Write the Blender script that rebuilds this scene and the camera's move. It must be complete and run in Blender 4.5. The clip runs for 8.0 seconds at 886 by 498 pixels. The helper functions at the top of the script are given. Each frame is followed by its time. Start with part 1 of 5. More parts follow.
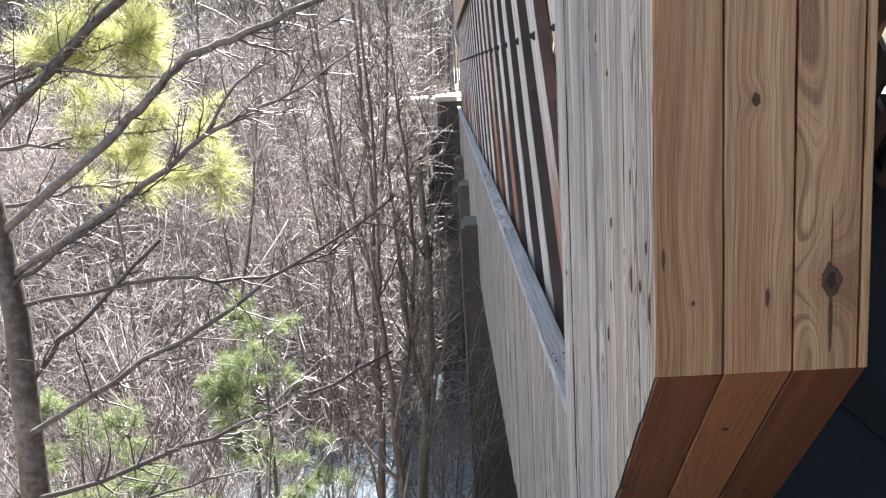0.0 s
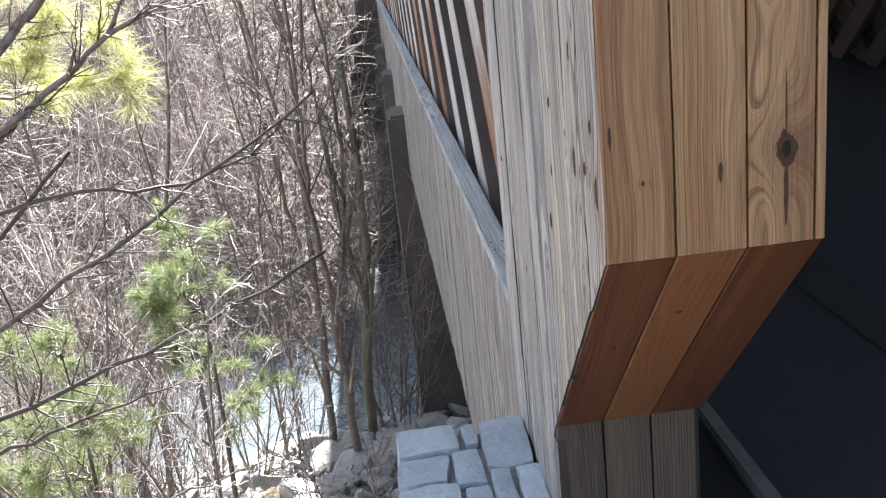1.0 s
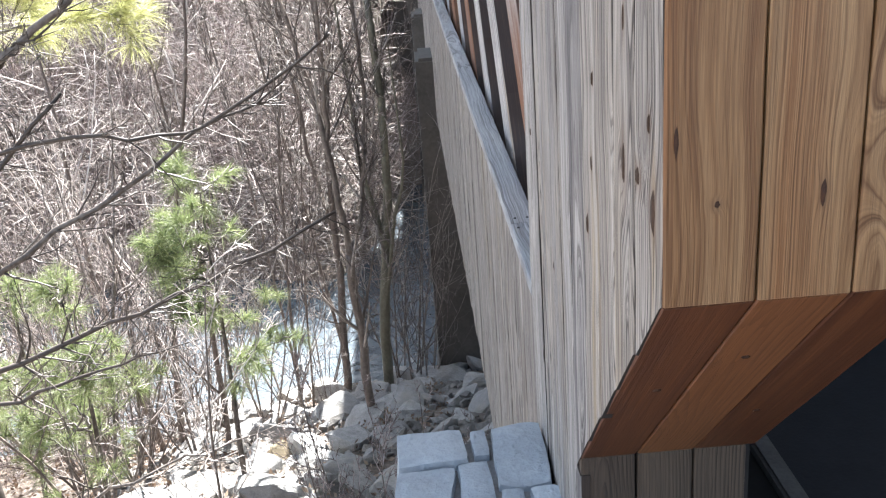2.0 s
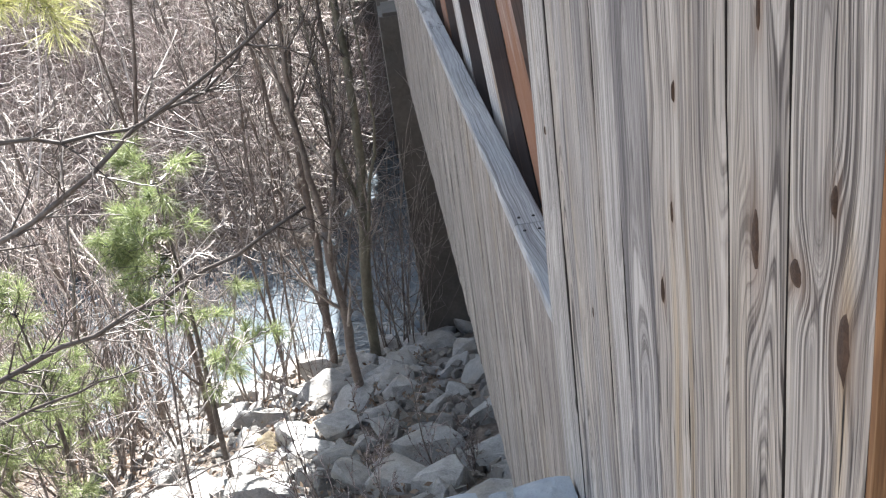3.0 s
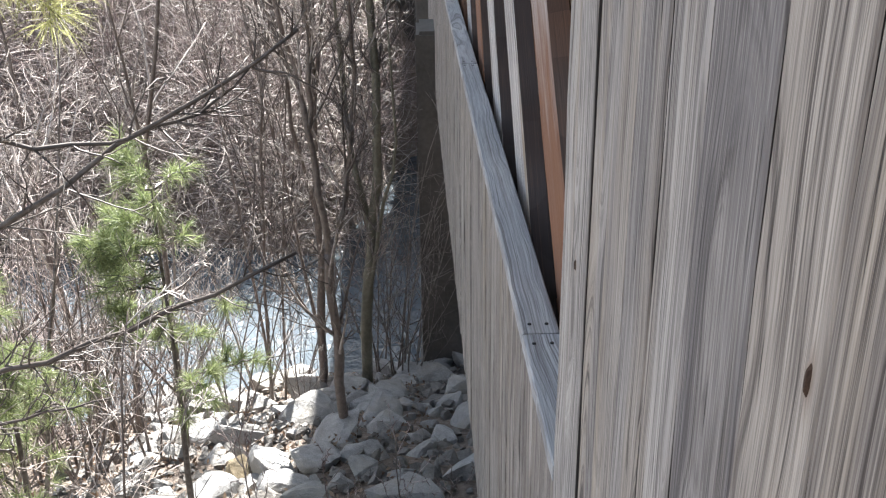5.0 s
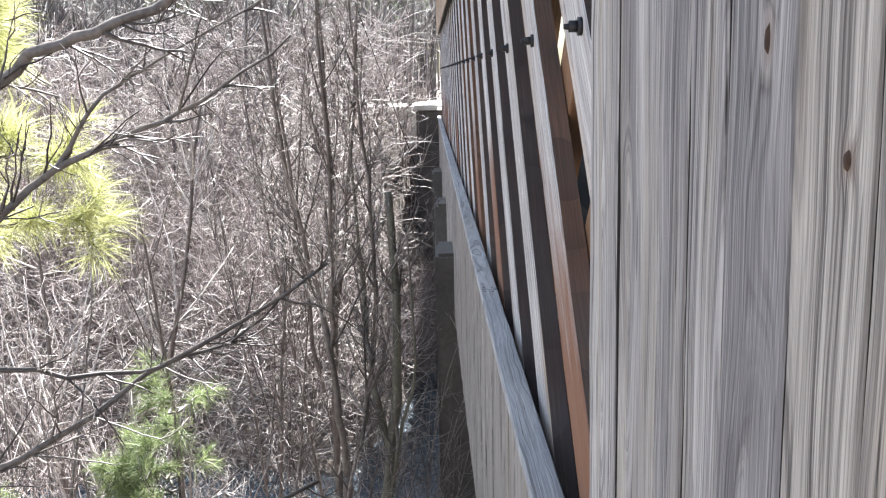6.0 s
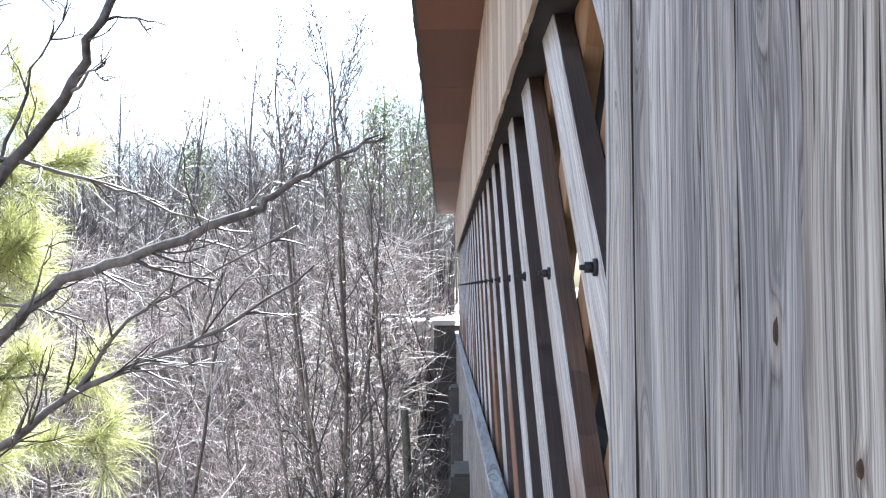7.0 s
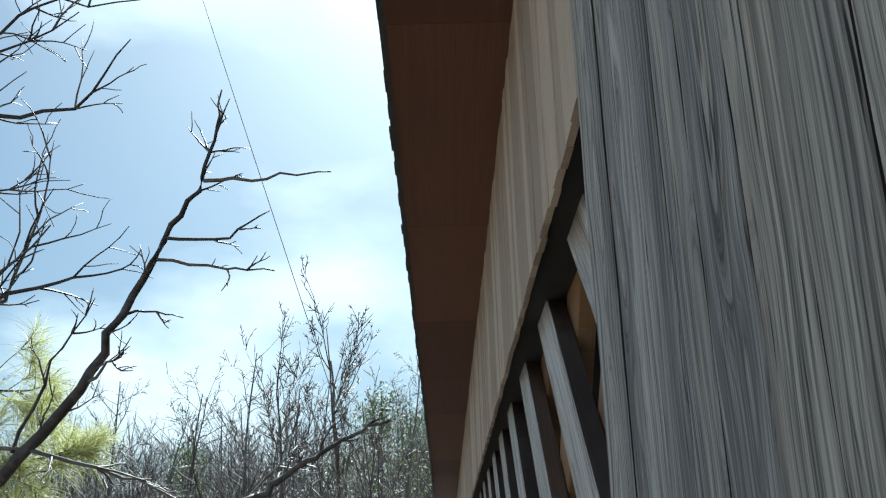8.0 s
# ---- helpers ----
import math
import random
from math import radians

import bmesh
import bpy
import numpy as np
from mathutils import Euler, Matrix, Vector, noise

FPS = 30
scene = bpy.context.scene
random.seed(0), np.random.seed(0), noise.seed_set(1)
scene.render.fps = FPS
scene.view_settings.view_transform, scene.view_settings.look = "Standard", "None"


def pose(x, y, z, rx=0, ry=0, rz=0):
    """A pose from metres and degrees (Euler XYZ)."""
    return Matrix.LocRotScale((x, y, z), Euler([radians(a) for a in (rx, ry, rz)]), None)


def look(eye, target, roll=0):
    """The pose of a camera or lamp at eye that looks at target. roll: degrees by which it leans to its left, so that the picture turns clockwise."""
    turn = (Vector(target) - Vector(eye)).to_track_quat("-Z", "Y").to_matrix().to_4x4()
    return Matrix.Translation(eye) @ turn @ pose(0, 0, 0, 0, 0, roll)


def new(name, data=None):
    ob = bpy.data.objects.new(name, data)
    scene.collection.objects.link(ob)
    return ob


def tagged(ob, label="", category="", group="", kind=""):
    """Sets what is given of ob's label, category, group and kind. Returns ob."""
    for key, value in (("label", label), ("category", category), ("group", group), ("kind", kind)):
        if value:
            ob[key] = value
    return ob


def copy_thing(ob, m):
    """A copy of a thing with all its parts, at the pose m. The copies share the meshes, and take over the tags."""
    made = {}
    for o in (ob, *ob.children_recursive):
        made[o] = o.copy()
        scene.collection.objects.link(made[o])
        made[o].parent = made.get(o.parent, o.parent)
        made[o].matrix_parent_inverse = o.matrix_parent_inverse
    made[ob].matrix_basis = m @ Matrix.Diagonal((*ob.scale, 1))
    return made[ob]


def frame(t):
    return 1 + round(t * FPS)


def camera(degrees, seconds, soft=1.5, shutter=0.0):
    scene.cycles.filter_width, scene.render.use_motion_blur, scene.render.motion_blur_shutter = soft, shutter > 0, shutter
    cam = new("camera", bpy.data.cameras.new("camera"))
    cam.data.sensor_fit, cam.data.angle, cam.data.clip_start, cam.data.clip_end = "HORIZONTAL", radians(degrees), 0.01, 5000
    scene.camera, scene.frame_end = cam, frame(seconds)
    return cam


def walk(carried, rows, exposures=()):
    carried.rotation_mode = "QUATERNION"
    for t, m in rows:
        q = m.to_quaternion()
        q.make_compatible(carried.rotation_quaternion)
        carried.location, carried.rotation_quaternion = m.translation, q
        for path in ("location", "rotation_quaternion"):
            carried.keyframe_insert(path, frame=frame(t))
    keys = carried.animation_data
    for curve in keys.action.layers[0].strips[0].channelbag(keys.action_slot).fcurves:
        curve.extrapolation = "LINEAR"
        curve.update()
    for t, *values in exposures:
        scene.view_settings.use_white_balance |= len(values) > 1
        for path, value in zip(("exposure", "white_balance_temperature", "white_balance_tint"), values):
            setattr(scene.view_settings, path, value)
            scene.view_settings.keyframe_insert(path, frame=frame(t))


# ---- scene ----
cam = camera(49.1, 8.0, soft=1.2)
PATH = [
    (0, (0.005, 1.279, 2.052), (-0.014, 3.244, 1.684), -3.0),
    (0.5, (-0.005, 1.336, 2.04), (0.052, 3.275, 1.553), -4.9),
    (1, (0.005, 1.439, 2.024), (0.107, 3.345, 1.427), -6.1),
    (1.5, (0.07, 1.658, 2.002), (0.142, 3.546, 1.344), -5.2),
    (1.7, (0.077, 1.75, 2.003), (0.115, 3.633, 1.332), -3.8),
    (2.8, (0.052, 2.4, 2.014), (0.109, 4.231, 1.211), -8.0),
    (3, (0.058, 2.533, 1.987), (0.13, 4.361, 1.178), -8.0),
    (3.5, (0.119, 2.857, 1.942), (0.198, 4.643, 1.047), -3.1),
    (4, (0.129, 3.014, 1.921), (0.153, 4.7, 0.845), -3.8),
    (4.5, (0.113, 3.049, 1.951), (0.174, 4.781, 0.953), -2.1),
    (5, (0.129, 3.056, 2.008), (0.18, 4.897, 1.227), -0.8),
    (5.2, (0.13, 3.042, 2.024), (0.169, 4.922, 1.342), -1.0),
    (6.3, (0.103, 2.982, 2.102), (0.12, 4.967, 1.863), -1.0),
    (6.5, (0.103, 2.985, 2.114), (0.114, 4.98, 1.961), -0.4),
    (7, (0.106, 2.964, 2.148), (0.102, 4.963, 2.226), -0.4),
    (7.5, (0.099, 2.941, 2.064), (0.102, 4.904, 2.448), -0.7),
    (8, (0.08, 2.826, 2.07), (0.094, 4.711, 2.738), -1.7),
]
walk(cam, [(t, look(eye, target, roll)) for t, eye, target, roll in PATH],
     exposures=[(0.0, 3.03, 6150, 10), (1.7, 3.25, 6150, 10), (2.8, 3.12, 6200, 10), (4.0, 2.92, 6250, 10), (5.0, 2.82, 6250, 10), (6.3, 3.12, 5850, 10), (7.0, 3.1, 5600, 9), (7.5, 2.62, 5600, 5), (8.0, 1.52, 5550, -5)])

# ---- world and sun ----
SUN = Vector((0.0947, 0.66, 0.78)).normalized()
elev = math.asin(SUN.z)
world = bpy.data.worlds.new("sky")
scene.world = world
world.use_nodes = True
wn, wl = world.node_tree.nodes, world.node_tree.links
wn.clear()
sky = wn.new("ShaderNodeTexSky")
sky.sky_type, sky.sun_disc = "NISHITA", False
sky.sun_elevation, sky.sun_rotation = elev, math.atan2(SUN.x, SUN.y)
sky.air_density, sky.dust_density, sky.ozone_density = 1.0, 3.0, 1.8
wc = wn.new("ShaderNodeTexCoord")
wmap = wn.new("ShaderNodeMapping")
wmap.inputs["Scale"].default_value = (1.0, 1.0, 2.2)
wnoise = wn.new("ShaderNodeTexNoise")
wnoise.inputs["Scale"].default_value, wnoise.inputs["Detail"].default_value = 2.1, 6.0
wramp = wn.new("ShaderNodeValToRGB")
wramp.color_ramp.elements[0].position, wramp.color_ramp.elements[1].position = 0.49, 0.70
wmix = wn.new("ShaderNodeMixRGB")
wmix.inputs["Color2"].default_value = (25.0, 25.4, 26.0, 1)
wbg = wn.new("ShaderNodeBackground")
wbg.inputs["Strength"].default_value = 0.0185
wout = wn.new("ShaderNodeOutputWorld")
wl.new(wc.outputs["Generated"], wmap.inputs["Vector"])
wl.new(wmap.outputs["Vector"], wnoise.inputs["Vector"])
wl.new(wnoise.outputs["Fac"], wramp.inputs["Fac"])
wl.new(wramp.outputs["Color"], wmix.inputs["Fac"])
wgain = wn.new("ShaderNodeMixRGB")
wgain.blend_type = "MULTIPLY"
wgain.inputs["Fac"].default_value, wgain.inputs["Color2"].default_value = 1.0, (1.66, 1.83, 1.86, 1)
wl.new(sky.outputs["Color"], wgain.inputs["Color1"])
wl.new(wgain.outputs["Color"], wmix.inputs["Color1"])
wl.new(wmix.outputs["Color"], wbg.inputs["Color"])
wl.new(wbg.outputs["Background"], wout.inputs["Surface"])
sun_data = bpy.data.lights.new("sun", "SUN")
sun_data.energy, sun_data.angle, sun_data.color = 5.0, radians(0.53), (1.0, 0.955, 0.885)
sun = new("sun", sun_data)
sun.matrix_world = look(SUN * 60, (0, 0, 0))


# ---- materials ----
class Graph:
    """A small wrapper round a node material."""

    def __init__(self, name, rough=0.8):
        self.mat = bpy.data.materials.new(name)
        self.mat.use_nodes = True
        self.n, self.l = self.mat.node_tree.nodes, self.mat.node_tree.links
        self.bsdf = self.n["Principled BSDF"]
        self.bsdf.inputs["Roughness"].default_value = rough

    def put(self, socket, value):
        if isinstance(value, bpy.types.NodeSocket):
            self.l.new(value, socket)
        else:
            socket.default_value = value

    def math(self, op, a, b=0.0, c=0.0):
        node = self.n.new("ShaderNodeMath")
        node.operation = op
        for i, v in enumerate((a, b, c)):
            self.put(node.inputs[i], v)
        return node.outputs[0]

    def noise(self, vec, scale=1.0, detail=3.0, rough=0.55):
        node = self.n.new("ShaderNodeTexNoise")
        self.put(node.inputs["Vector"], vec)
        node.inputs["Scale"].default_value = scale
        node.inputs["Detail"].default_value = detail
        node.inputs["Roughness"].default_value = rough
        return node.outputs["Fac"]

    def voronoi(self, vec, scale=1.0, feature="F1"):
        node = self.n.new("ShaderNodeTexVoronoi")
        node.feature = feature
        self.put(node.inputs["Vector"], vec)
        node.inputs["Scale"].default_value = scale
        return node.outputs["Distance"]

    def combine(self, x, y, z):
        node = self.n.new("ShaderNodeCombineXYZ")
        for i, v in enumerate((x, y, z)):
            self.put(node.inputs[i], v)
        return node.outputs[0]

    def coords(self, kind="Object"):
        node = self.n.new("ShaderNodeTexCoord")
        sep = self.n.new("ShaderNodeSeparateXYZ")
        self.l.new(node.outputs[kind], sep.inputs[0])
        return node.outputs[kind], sep.outputs[0], sep.outputs[1], sep.outputs[2]

    def place(self):
        return self.n.new("ShaderNodeNewGeometry").outputs["Position"]

    def rand(self):
        return self.n.new("ShaderNodeObjectInfo").outputs["Random"]

    def island(self):
        return self.n.new("ShaderNodeNewGeometry").outputs["Random Per Island"]

    def ramp(self, fac, *stops):
        node = self.n.new("ShaderNodeValToRGB")
        el = node.color_ramp.elements
        while len(el) < len(stops):
            el.new(0.5)
        for e, (pos, col) in zip(el, stops):
            e.position, e.color = pos, (*col, 1)
        self.put(node.inputs["Fac"], fac)
        return node.outputs["Color"]

    def mix(self, fac, a, b, how="MIX"):
        node = self.n.new("ShaderNodeMixRGB")
        node.blend_type = how
        self.put(node.inputs["Fac"], fac)
        for key, v in (("Color1", a), ("Color2", b)):
            self.put(node.inputs[key], v if isinstance(v, bpy.types.NodeSocket) else (*v, 1))
        return node.outputs["Color"]

    def bump(self, height, strength=0.4, distance=0.002):
        node = self.n.new("ShaderNodeBump")
        node.inputs["Strength"].default_value = strength
        node.inputs["Distance"].default_value = distance
        self.put(node.inputs["Height"], height)
        self.l.new(node.outputs[0], self.bsdf.inputs["Normal"])

    def colour(self, value):
        self.put(self.bsdf.inputs["Base Color"], value)
        return self.mat


def wood(name, pale, mid, dark, line, ring=0.55, check=0.5, rough=0.8, spacing=0.0075, tint=None, weather=0.5):
    """Sawn softwood: rings of a log cut by the board, whose local z runs along the grain and x across it."""
    g = Graph(name, rough)
    _, x, y, z = g.coords()
    r = g.rand()
    off = g.math("MULTIPLY", r, 61.0)
    slow = g.noise(g.combine(g.math("ADD", g.math("MULTIPLY", x, 2.0), off), y, g.math("ADD", g.math("MULTIPLY", z, 0.75), off)), 1.0, 2.0)
    depth = g.math("MULTIPLY_ADD", g.math("SUBTRACT", slow, 0.5), 0.26, g.math("MULTIPLY_ADD", r, 0.05, 0.01))
    sway = g.noise(g.combine(off, y, g.math("MULTIPLY", z, 1.6)), 1.0, 1.0)
    across = g.math("ADD", g.math("ADD", x, g.math("MULTIPLY", g.math("SUBTRACT", sway, 0.5), 0.05)),
                    g.math("MULTIPLY", g.math("SUBTRACT", g.math("FRACT", g.math("MULTIPLY", r, 7.3)), 0.5), 0.17))
    wob = g.noise(g.combine(g.math("ADD", g.math("MULTIPLY", x, 26.0), off), y, g.math("ADD", g.math("MULTIPLY", z, 1.5), off)), 1.0, 3.0)
    rad = g.math("SQRT", g.math("ADD", g.math("POWER", g.math("ABSOLUTE", across), 2.0), g.math("POWER", g.math("ABSOLUTE", depth), 2.0)))
    rad = g.math("ADD", rad, g.math("MULTIPLY", wob, 0.020))
    rings = g.math("FRACT", g.math("DIVIDE", rad, spacing))
    late = g.math("POWER", rings, 2.3)
    fibre = g.noise(g.combine(g.math("ADD", g.math("MULTIPLY", x, 170.0), off), g.math("MULTIPLY", y, 200.0), g.math("MULTIPLY", z, 3.0)), 1.0, 4.0, 0.65)
    streak = g.noise(g.combine(g.math("ADD", g.math("MULTIPLY", x, 30.0), off), y, g.math("ADD", g.math("MULTIPLY", z, 0.8), off)), 1.0, 5.0, 0.7)
    stain = g.noise(g.combine(g.math("ADD", g.math("MULTIPLY", x, 5.0), off), y, g.math("ADD", g.math("MULTIPLY", z, 0.7), off)), 1.0, 3.0)
    base = g.ramp(g.math("ADD", g.math("MULTIPLY", streak, weather), g.math("MULTIPLY", r, 1.0 - weather)), (0.39, dark), (0.49, mid), (0.59, pale))
    if tint:
        base = g.mix(g.ramp(stain, (0.52, (0, 0, 0)), (0.72, (0.75, 0.75, 0.75))), base, tint)
    fade = g.ramp(g.noise(g.combine(g.math("ADD", g.math("MULTIPLY", x, 11.0), off), y, g.math("ADD", g.math("MULTIPLY", z, 1.1), off)), 1.0, 3.0), (0.36, (0.2, 0.2, 0.2)), (0.54, (1, 1, 1)))
    base = g.mix(g.math("MULTIPLY", g.math("MULTIPLY", late, fade), ring), base, line)
    k = 0.22 + 0.34 * check
    base = g.mix(g.ramp(fibre, (0.46, (0, 0, 0)), (0.62, (k, k, k))), base, line)
    base = g.mix(g.ramp(fibre, (0.28, (0.3, 0.3, 0.3)), (0.44, (0, 0, 0))), base, [min(0.8, c * 1.3) for c in pale])
    crack = g.noise(g.combine(g.math("ADD", g.math("MULTIPLY", x, 95.0), off), y, g.math("ADD", g.math("MULTIPLY", z, 2.2), off)), 1.0, 3.0)
    split = g.ramp(crack, (0.27, (1, 1, 1)), (0.35, (0, 0, 0)))
    base = g.mix(g.math("MULTIPLY", split, check), base, [c * 0.22 for c in line])
    g.bump(g.math("SUBTRACT", g.math("ADD", g.math("MULTIPLY", late, -0.6 if check > 0.3 else 0.15), g.math("MULTIPLY", fibre, 0.5)), g.math("MULTIPLY", split, check * 2)), 0.9, 0.004)
    return g.colour(base)


def weathered(name, pale, mid, dark, line, tan, rough=0.88, check=1.0, knots=(), streaks=(), low_warm=None, shade=0.0):
    """Sun-bleached old board: irregular growth rings, soft tone bands, fine fibre and scattered checks. Local z runs along the grain, x across.
    knots: (x, z, width, height) round which the grain bends; streaks: (x, width, top, length) of yellow resin stain below a knot."""
    g = Graph(name, rough)
    _, x, y, z = g.coords()
    r = g.rand()
    off = g.math("MULTIPLY", r, 61.0)
    slow = g.noise(g.combine(g.math("ADD", g.math("MULTIPLY", x, 3.0), off), y, g.math("ADD", g.math("MULTIPLY", z, 0.9), off)), 1.0, 2.0)
    depth = g.math("MULTIPLY_ADD", g.math("SUBTRACT", slow, 0.5), 0.20, g.math("MULTIPLY_ADD", r, 0.06, 0.02))
    sway = g.noise(g.combine(off, y, g.math("MULTIPLY", z, 1.3)), 1.0, 2.0)
    across = g.math("ADD", g.math("ADD", x, g.math("MULTIPLY", g.math("SUBTRACT", sway, 0.5), 0.06)),
                    g.math("MULTIPLY", g.math("SUBTRACT", g.math("FRACT", g.math("MULTIPLY", r, 7.3)), 0.75), 0.22))
    wob = g.noise(g.combine(g.math("ADD", g.math("MULTIPLY", x, 22.0), off), y, g.math("ADD", g.math("MULTIPLY", z, 2.4), off)), 1.0, 3.0)
    rad = g.math("SQRT", g.math("ADD", g.math("POWER", g.math("ABSOLUTE", across), 2.0), g.math("POWER", g.math("ABSOLUTE", depth), 2.0)))
    rad = g.math("ADD", rad, g.math("MULTIPLY", wob, 0.007))
    near = None
    for kx, kz, kw, kh in knots:
        dx = g.math("POWER", g.math("ABSOLUTE", g.math("DIVIDE", g.math("SUBTRACT", x, kx), kw * 2.6)), 2.0)
        dz = g.math("POWER", g.math("ABSOLUTE", g.math("DIVIDE", g.math("SUBTRACT", z, kz), kh * 1.9)), 2.0)
        bell = g.math("EXPONENT", g.math("MULTIPLY", g.math("ADD", dx, dz), -1.0))
        rad = g.math("ADD", rad, g.math("MULTIPLY", bell, kw * 1.5))
        near = bell if near is None else g.math("MAXIMUM", near, bell)
    ring = g.noise(g.combine(g.math("ADD", g.math("MULTIPLY", rad, 250.0), off), off, g.math("MULTIPLY", z, 0.25)), 1.0, 3.0, 0.65)
    band = g.noise(g.combine(g.math("ADD", g.math("MULTIPLY", rad, 48.0), off), off, g.math("MULTIPLY", z, 0.5)), 1.0, 3.0, 0.6)
    fibre = g.noise(g.combine(g.math("ADD", g.math("MULTIPLY", x, 330.0), off), g.math("MULTIPLY", y, 200.0), g.math("MULTIPLY", z, 5.0)), 1.0, 3.0, 0.6)
    blot = g.noise(g.combine(g.math("ADD", g.math("MULTIPLY", x, 7.0), off), y, g.math("ADD", g.math("MULTIPLY", z, 1.7), off)), 1.0, 4.0, 0.6)
    whole = g.math("MULTIPLY", g.math("SUBTRACT", g.math("FRACT", g.math("MULTIPLY", r, 13.7)), 0.5), 0.06)
    whole = g.math("ADD", whole, shade)
    base = g.ramp(g.math("ADD", g.math("ADD", g.math("MULTIPLY", band, 0.65), g.math("MULTIPLY", blot, 0.35)), whole), (0.35, dark), (0.49, mid), (0.63, pale))
    base = g.mix(g.ramp(g.noise(g.combine(g.math("ADD", g.math("MULTIPLY", x, 9.0), off), off, g.math("ADD", g.math("MULTIPLY", z, 0.5), off)), 1.0, 3.0), (0.50, (0, 0, 0)), (0.72, (0.7, 0.7, 0.7))), base, tan)
    for sx, sw, top, length in streaks:
        dx = g.math("POWER", g.math("ABSOLUTE", g.math("DIVIDE", g.math("SUBTRACT", g.math("ADD", x, g.math("MULTIPLY", g.math("SUBTRACT", sway, 0.5), 0.05)), sx), sw)), 2.0)
        dz = g.math("POWER", g.math("ABSOLUTE", g.math("DIVIDE", g.math("SUBTRACT", z, top - length / 2), length / 2)), 4.0)
        bell = g.math("EXPONENT", g.math("MULTIPLY", g.math("ADD", dx, dz), -1.0))
        base = g.mix(g.math("MULTIPLY", bell, 0.55), base, (0.42, 0.30, 0.15))
    lines = g.ramp(ring, (0.38, (0.95, 0.95, 0.95)), (0.47, (0.42, 0.42, 0.42)), (0.58, (0, 0, 0)))
    strength = g.ramp(g.noise(g.combine(g.math("ADD", g.math("MULTIPLY", x, 12.0), off), y, g.math("ADD", g.math("MULTIPLY", z, 1.1), off)), 1.0, 3.0), (0.36, (0.35, 0.35, 0.35)), (0.58, (1, 1, 1)))
    base = g.mix(g.math("MULTIPLY", lines, strength), base, line)
    base = g.mix(g.ramp(fibre, (0.49, (0, 0, 0)), (0.68, (0.6, 0.6, 0.6))), base, line)
    base = g.mix(g.ramp(fibre, (0.30, (0.32, 0.32, 0.32)), (0.46, (0, 0, 0))), base, [min(0.8, c * 1.25) for c in pale])
    if low_warm:
        wz = g.n.new("ShaderNodeSeparateXYZ")
        g.l.new(g.place(), wz.inputs[0])
        fade = g.math("SUBTRACT", 2.3, g.math("ADD", wz.outputs[2], g.math("MULTIPLY", blot, 1.1)))
        node = g.n.new("ShaderNodeClamp")
        g.l.new(g.math("MULTIPLY", fade, 1.9), node.inputs[0])
        base = g.mix(g.math("MULTIPLY", g.math("MULTIPLY", node.outputs[0], 0.9), g.math("GREATER_THAN", g.math("FRACT", g.math("MULTIPLY", r, 5.3)), 0.45)), base, low_warm)
    if near:
        base = g.mix(g.math("MULTIPLY", g.math("POWER", near, 2.0), 0.55), base, (0.15, 0.085, 0.045))
    patch = g.noise(g.combine(g.math("ADD", g.math("MULTIPLY", x, 16.0), off), y, g.math("ADD", g.math("MULTIPLY", z, 2.0), off)), 1.0, 2.0)
    crack = g.noise(g.combine(g.math("ADD", g.math("MULTIPLY", x, 120.0), off), y, g.math("ADD", g.math("MULTIPLY", z, 3.4), off)), 1.0, 2.0)
    split = g.math("MULTIPLY", g.ramp(crack, (0.31, (1, 1, 1)), (0.37, (0, 0, 0))), g.ramp(patch, (0.44, (0, 0, 0)), (0.52, (1, 1, 1))))
    base = g.mix(g.math("MULTIPLY", split, check), base, [c * 0.3 for c in line])
    g.bump(g.math("SUBTRACT", g.math("ADD", g.math("MULTIPLY", ring, 0.9), g.math("MULTIPLY", fibre, 0.4)), g.math("MULTIPLY", split, check * 1.5)), 0.8, 0.004)
    return g.colour(base)


BOARD_TONES = ((0.49, 0.467, 0.438), (0.345, 0.326, 0.310), (0.15, 0.141, 0.144), (0.042, 0.036, 0.036), (0.42, 0.35, 0.26))
TAN_TONES = ((0.49, 0.449, 0.40), (0.35, 0.318, 0.283), (0.168, 0.149, 0.137), (0.05, 0.041, 0.038), (0.41, 0.335, 0.24))
GREY_FAR = weathered("weathered_siding", (0.448, 0.41, 0.374), (0.308, 0.28, 0.258), (0.146, 0.13, 0.123), (0.0582, 0.0493, 0.0448), (0.28, 0.235, 0.179), 0.88, 0.7)
PLANK = weathered("truss_plank", (0.70, 0.68, 0.66), (0.56, 0.535, 0.52), (0.30, 0.28, 0.285), (0.144, 0.12, 0.108), (0.432, 0.3, 0.18), 0.8, 0.5, low_warm=(0.18, 0.066, 0.02))
SILL = weathered("sill_board", (0.48, 0.49, 0.499), (0.39, 0.402, 0.42), (0.27, 0.278, 0.294), (0.156, 0.15, 0.15), (0.396, 0.384, 0.36), 0.8, 0.6)
PALE = wood("upper_siding", (0.547, 0.44, 0.332), (0.459, 0.362, 0.274), (0.352, 0.274, 0.205), (0.235, 0.156, 0.0978), 0.5, 0.2, 0.85, 0.009, None, 0.5)
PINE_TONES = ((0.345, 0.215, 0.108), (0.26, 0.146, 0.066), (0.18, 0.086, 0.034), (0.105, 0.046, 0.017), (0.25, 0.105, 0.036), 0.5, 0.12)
PINE_RED = wood("red_brown_pine", (0.23, 0.098, 0.04), (0.165, 0.065, 0.026), (0.105, 0.038, 0.016), (0.06, 0.02, 0.008), 0.5, 0.25, 0.5, 0.011, None, 0.5)
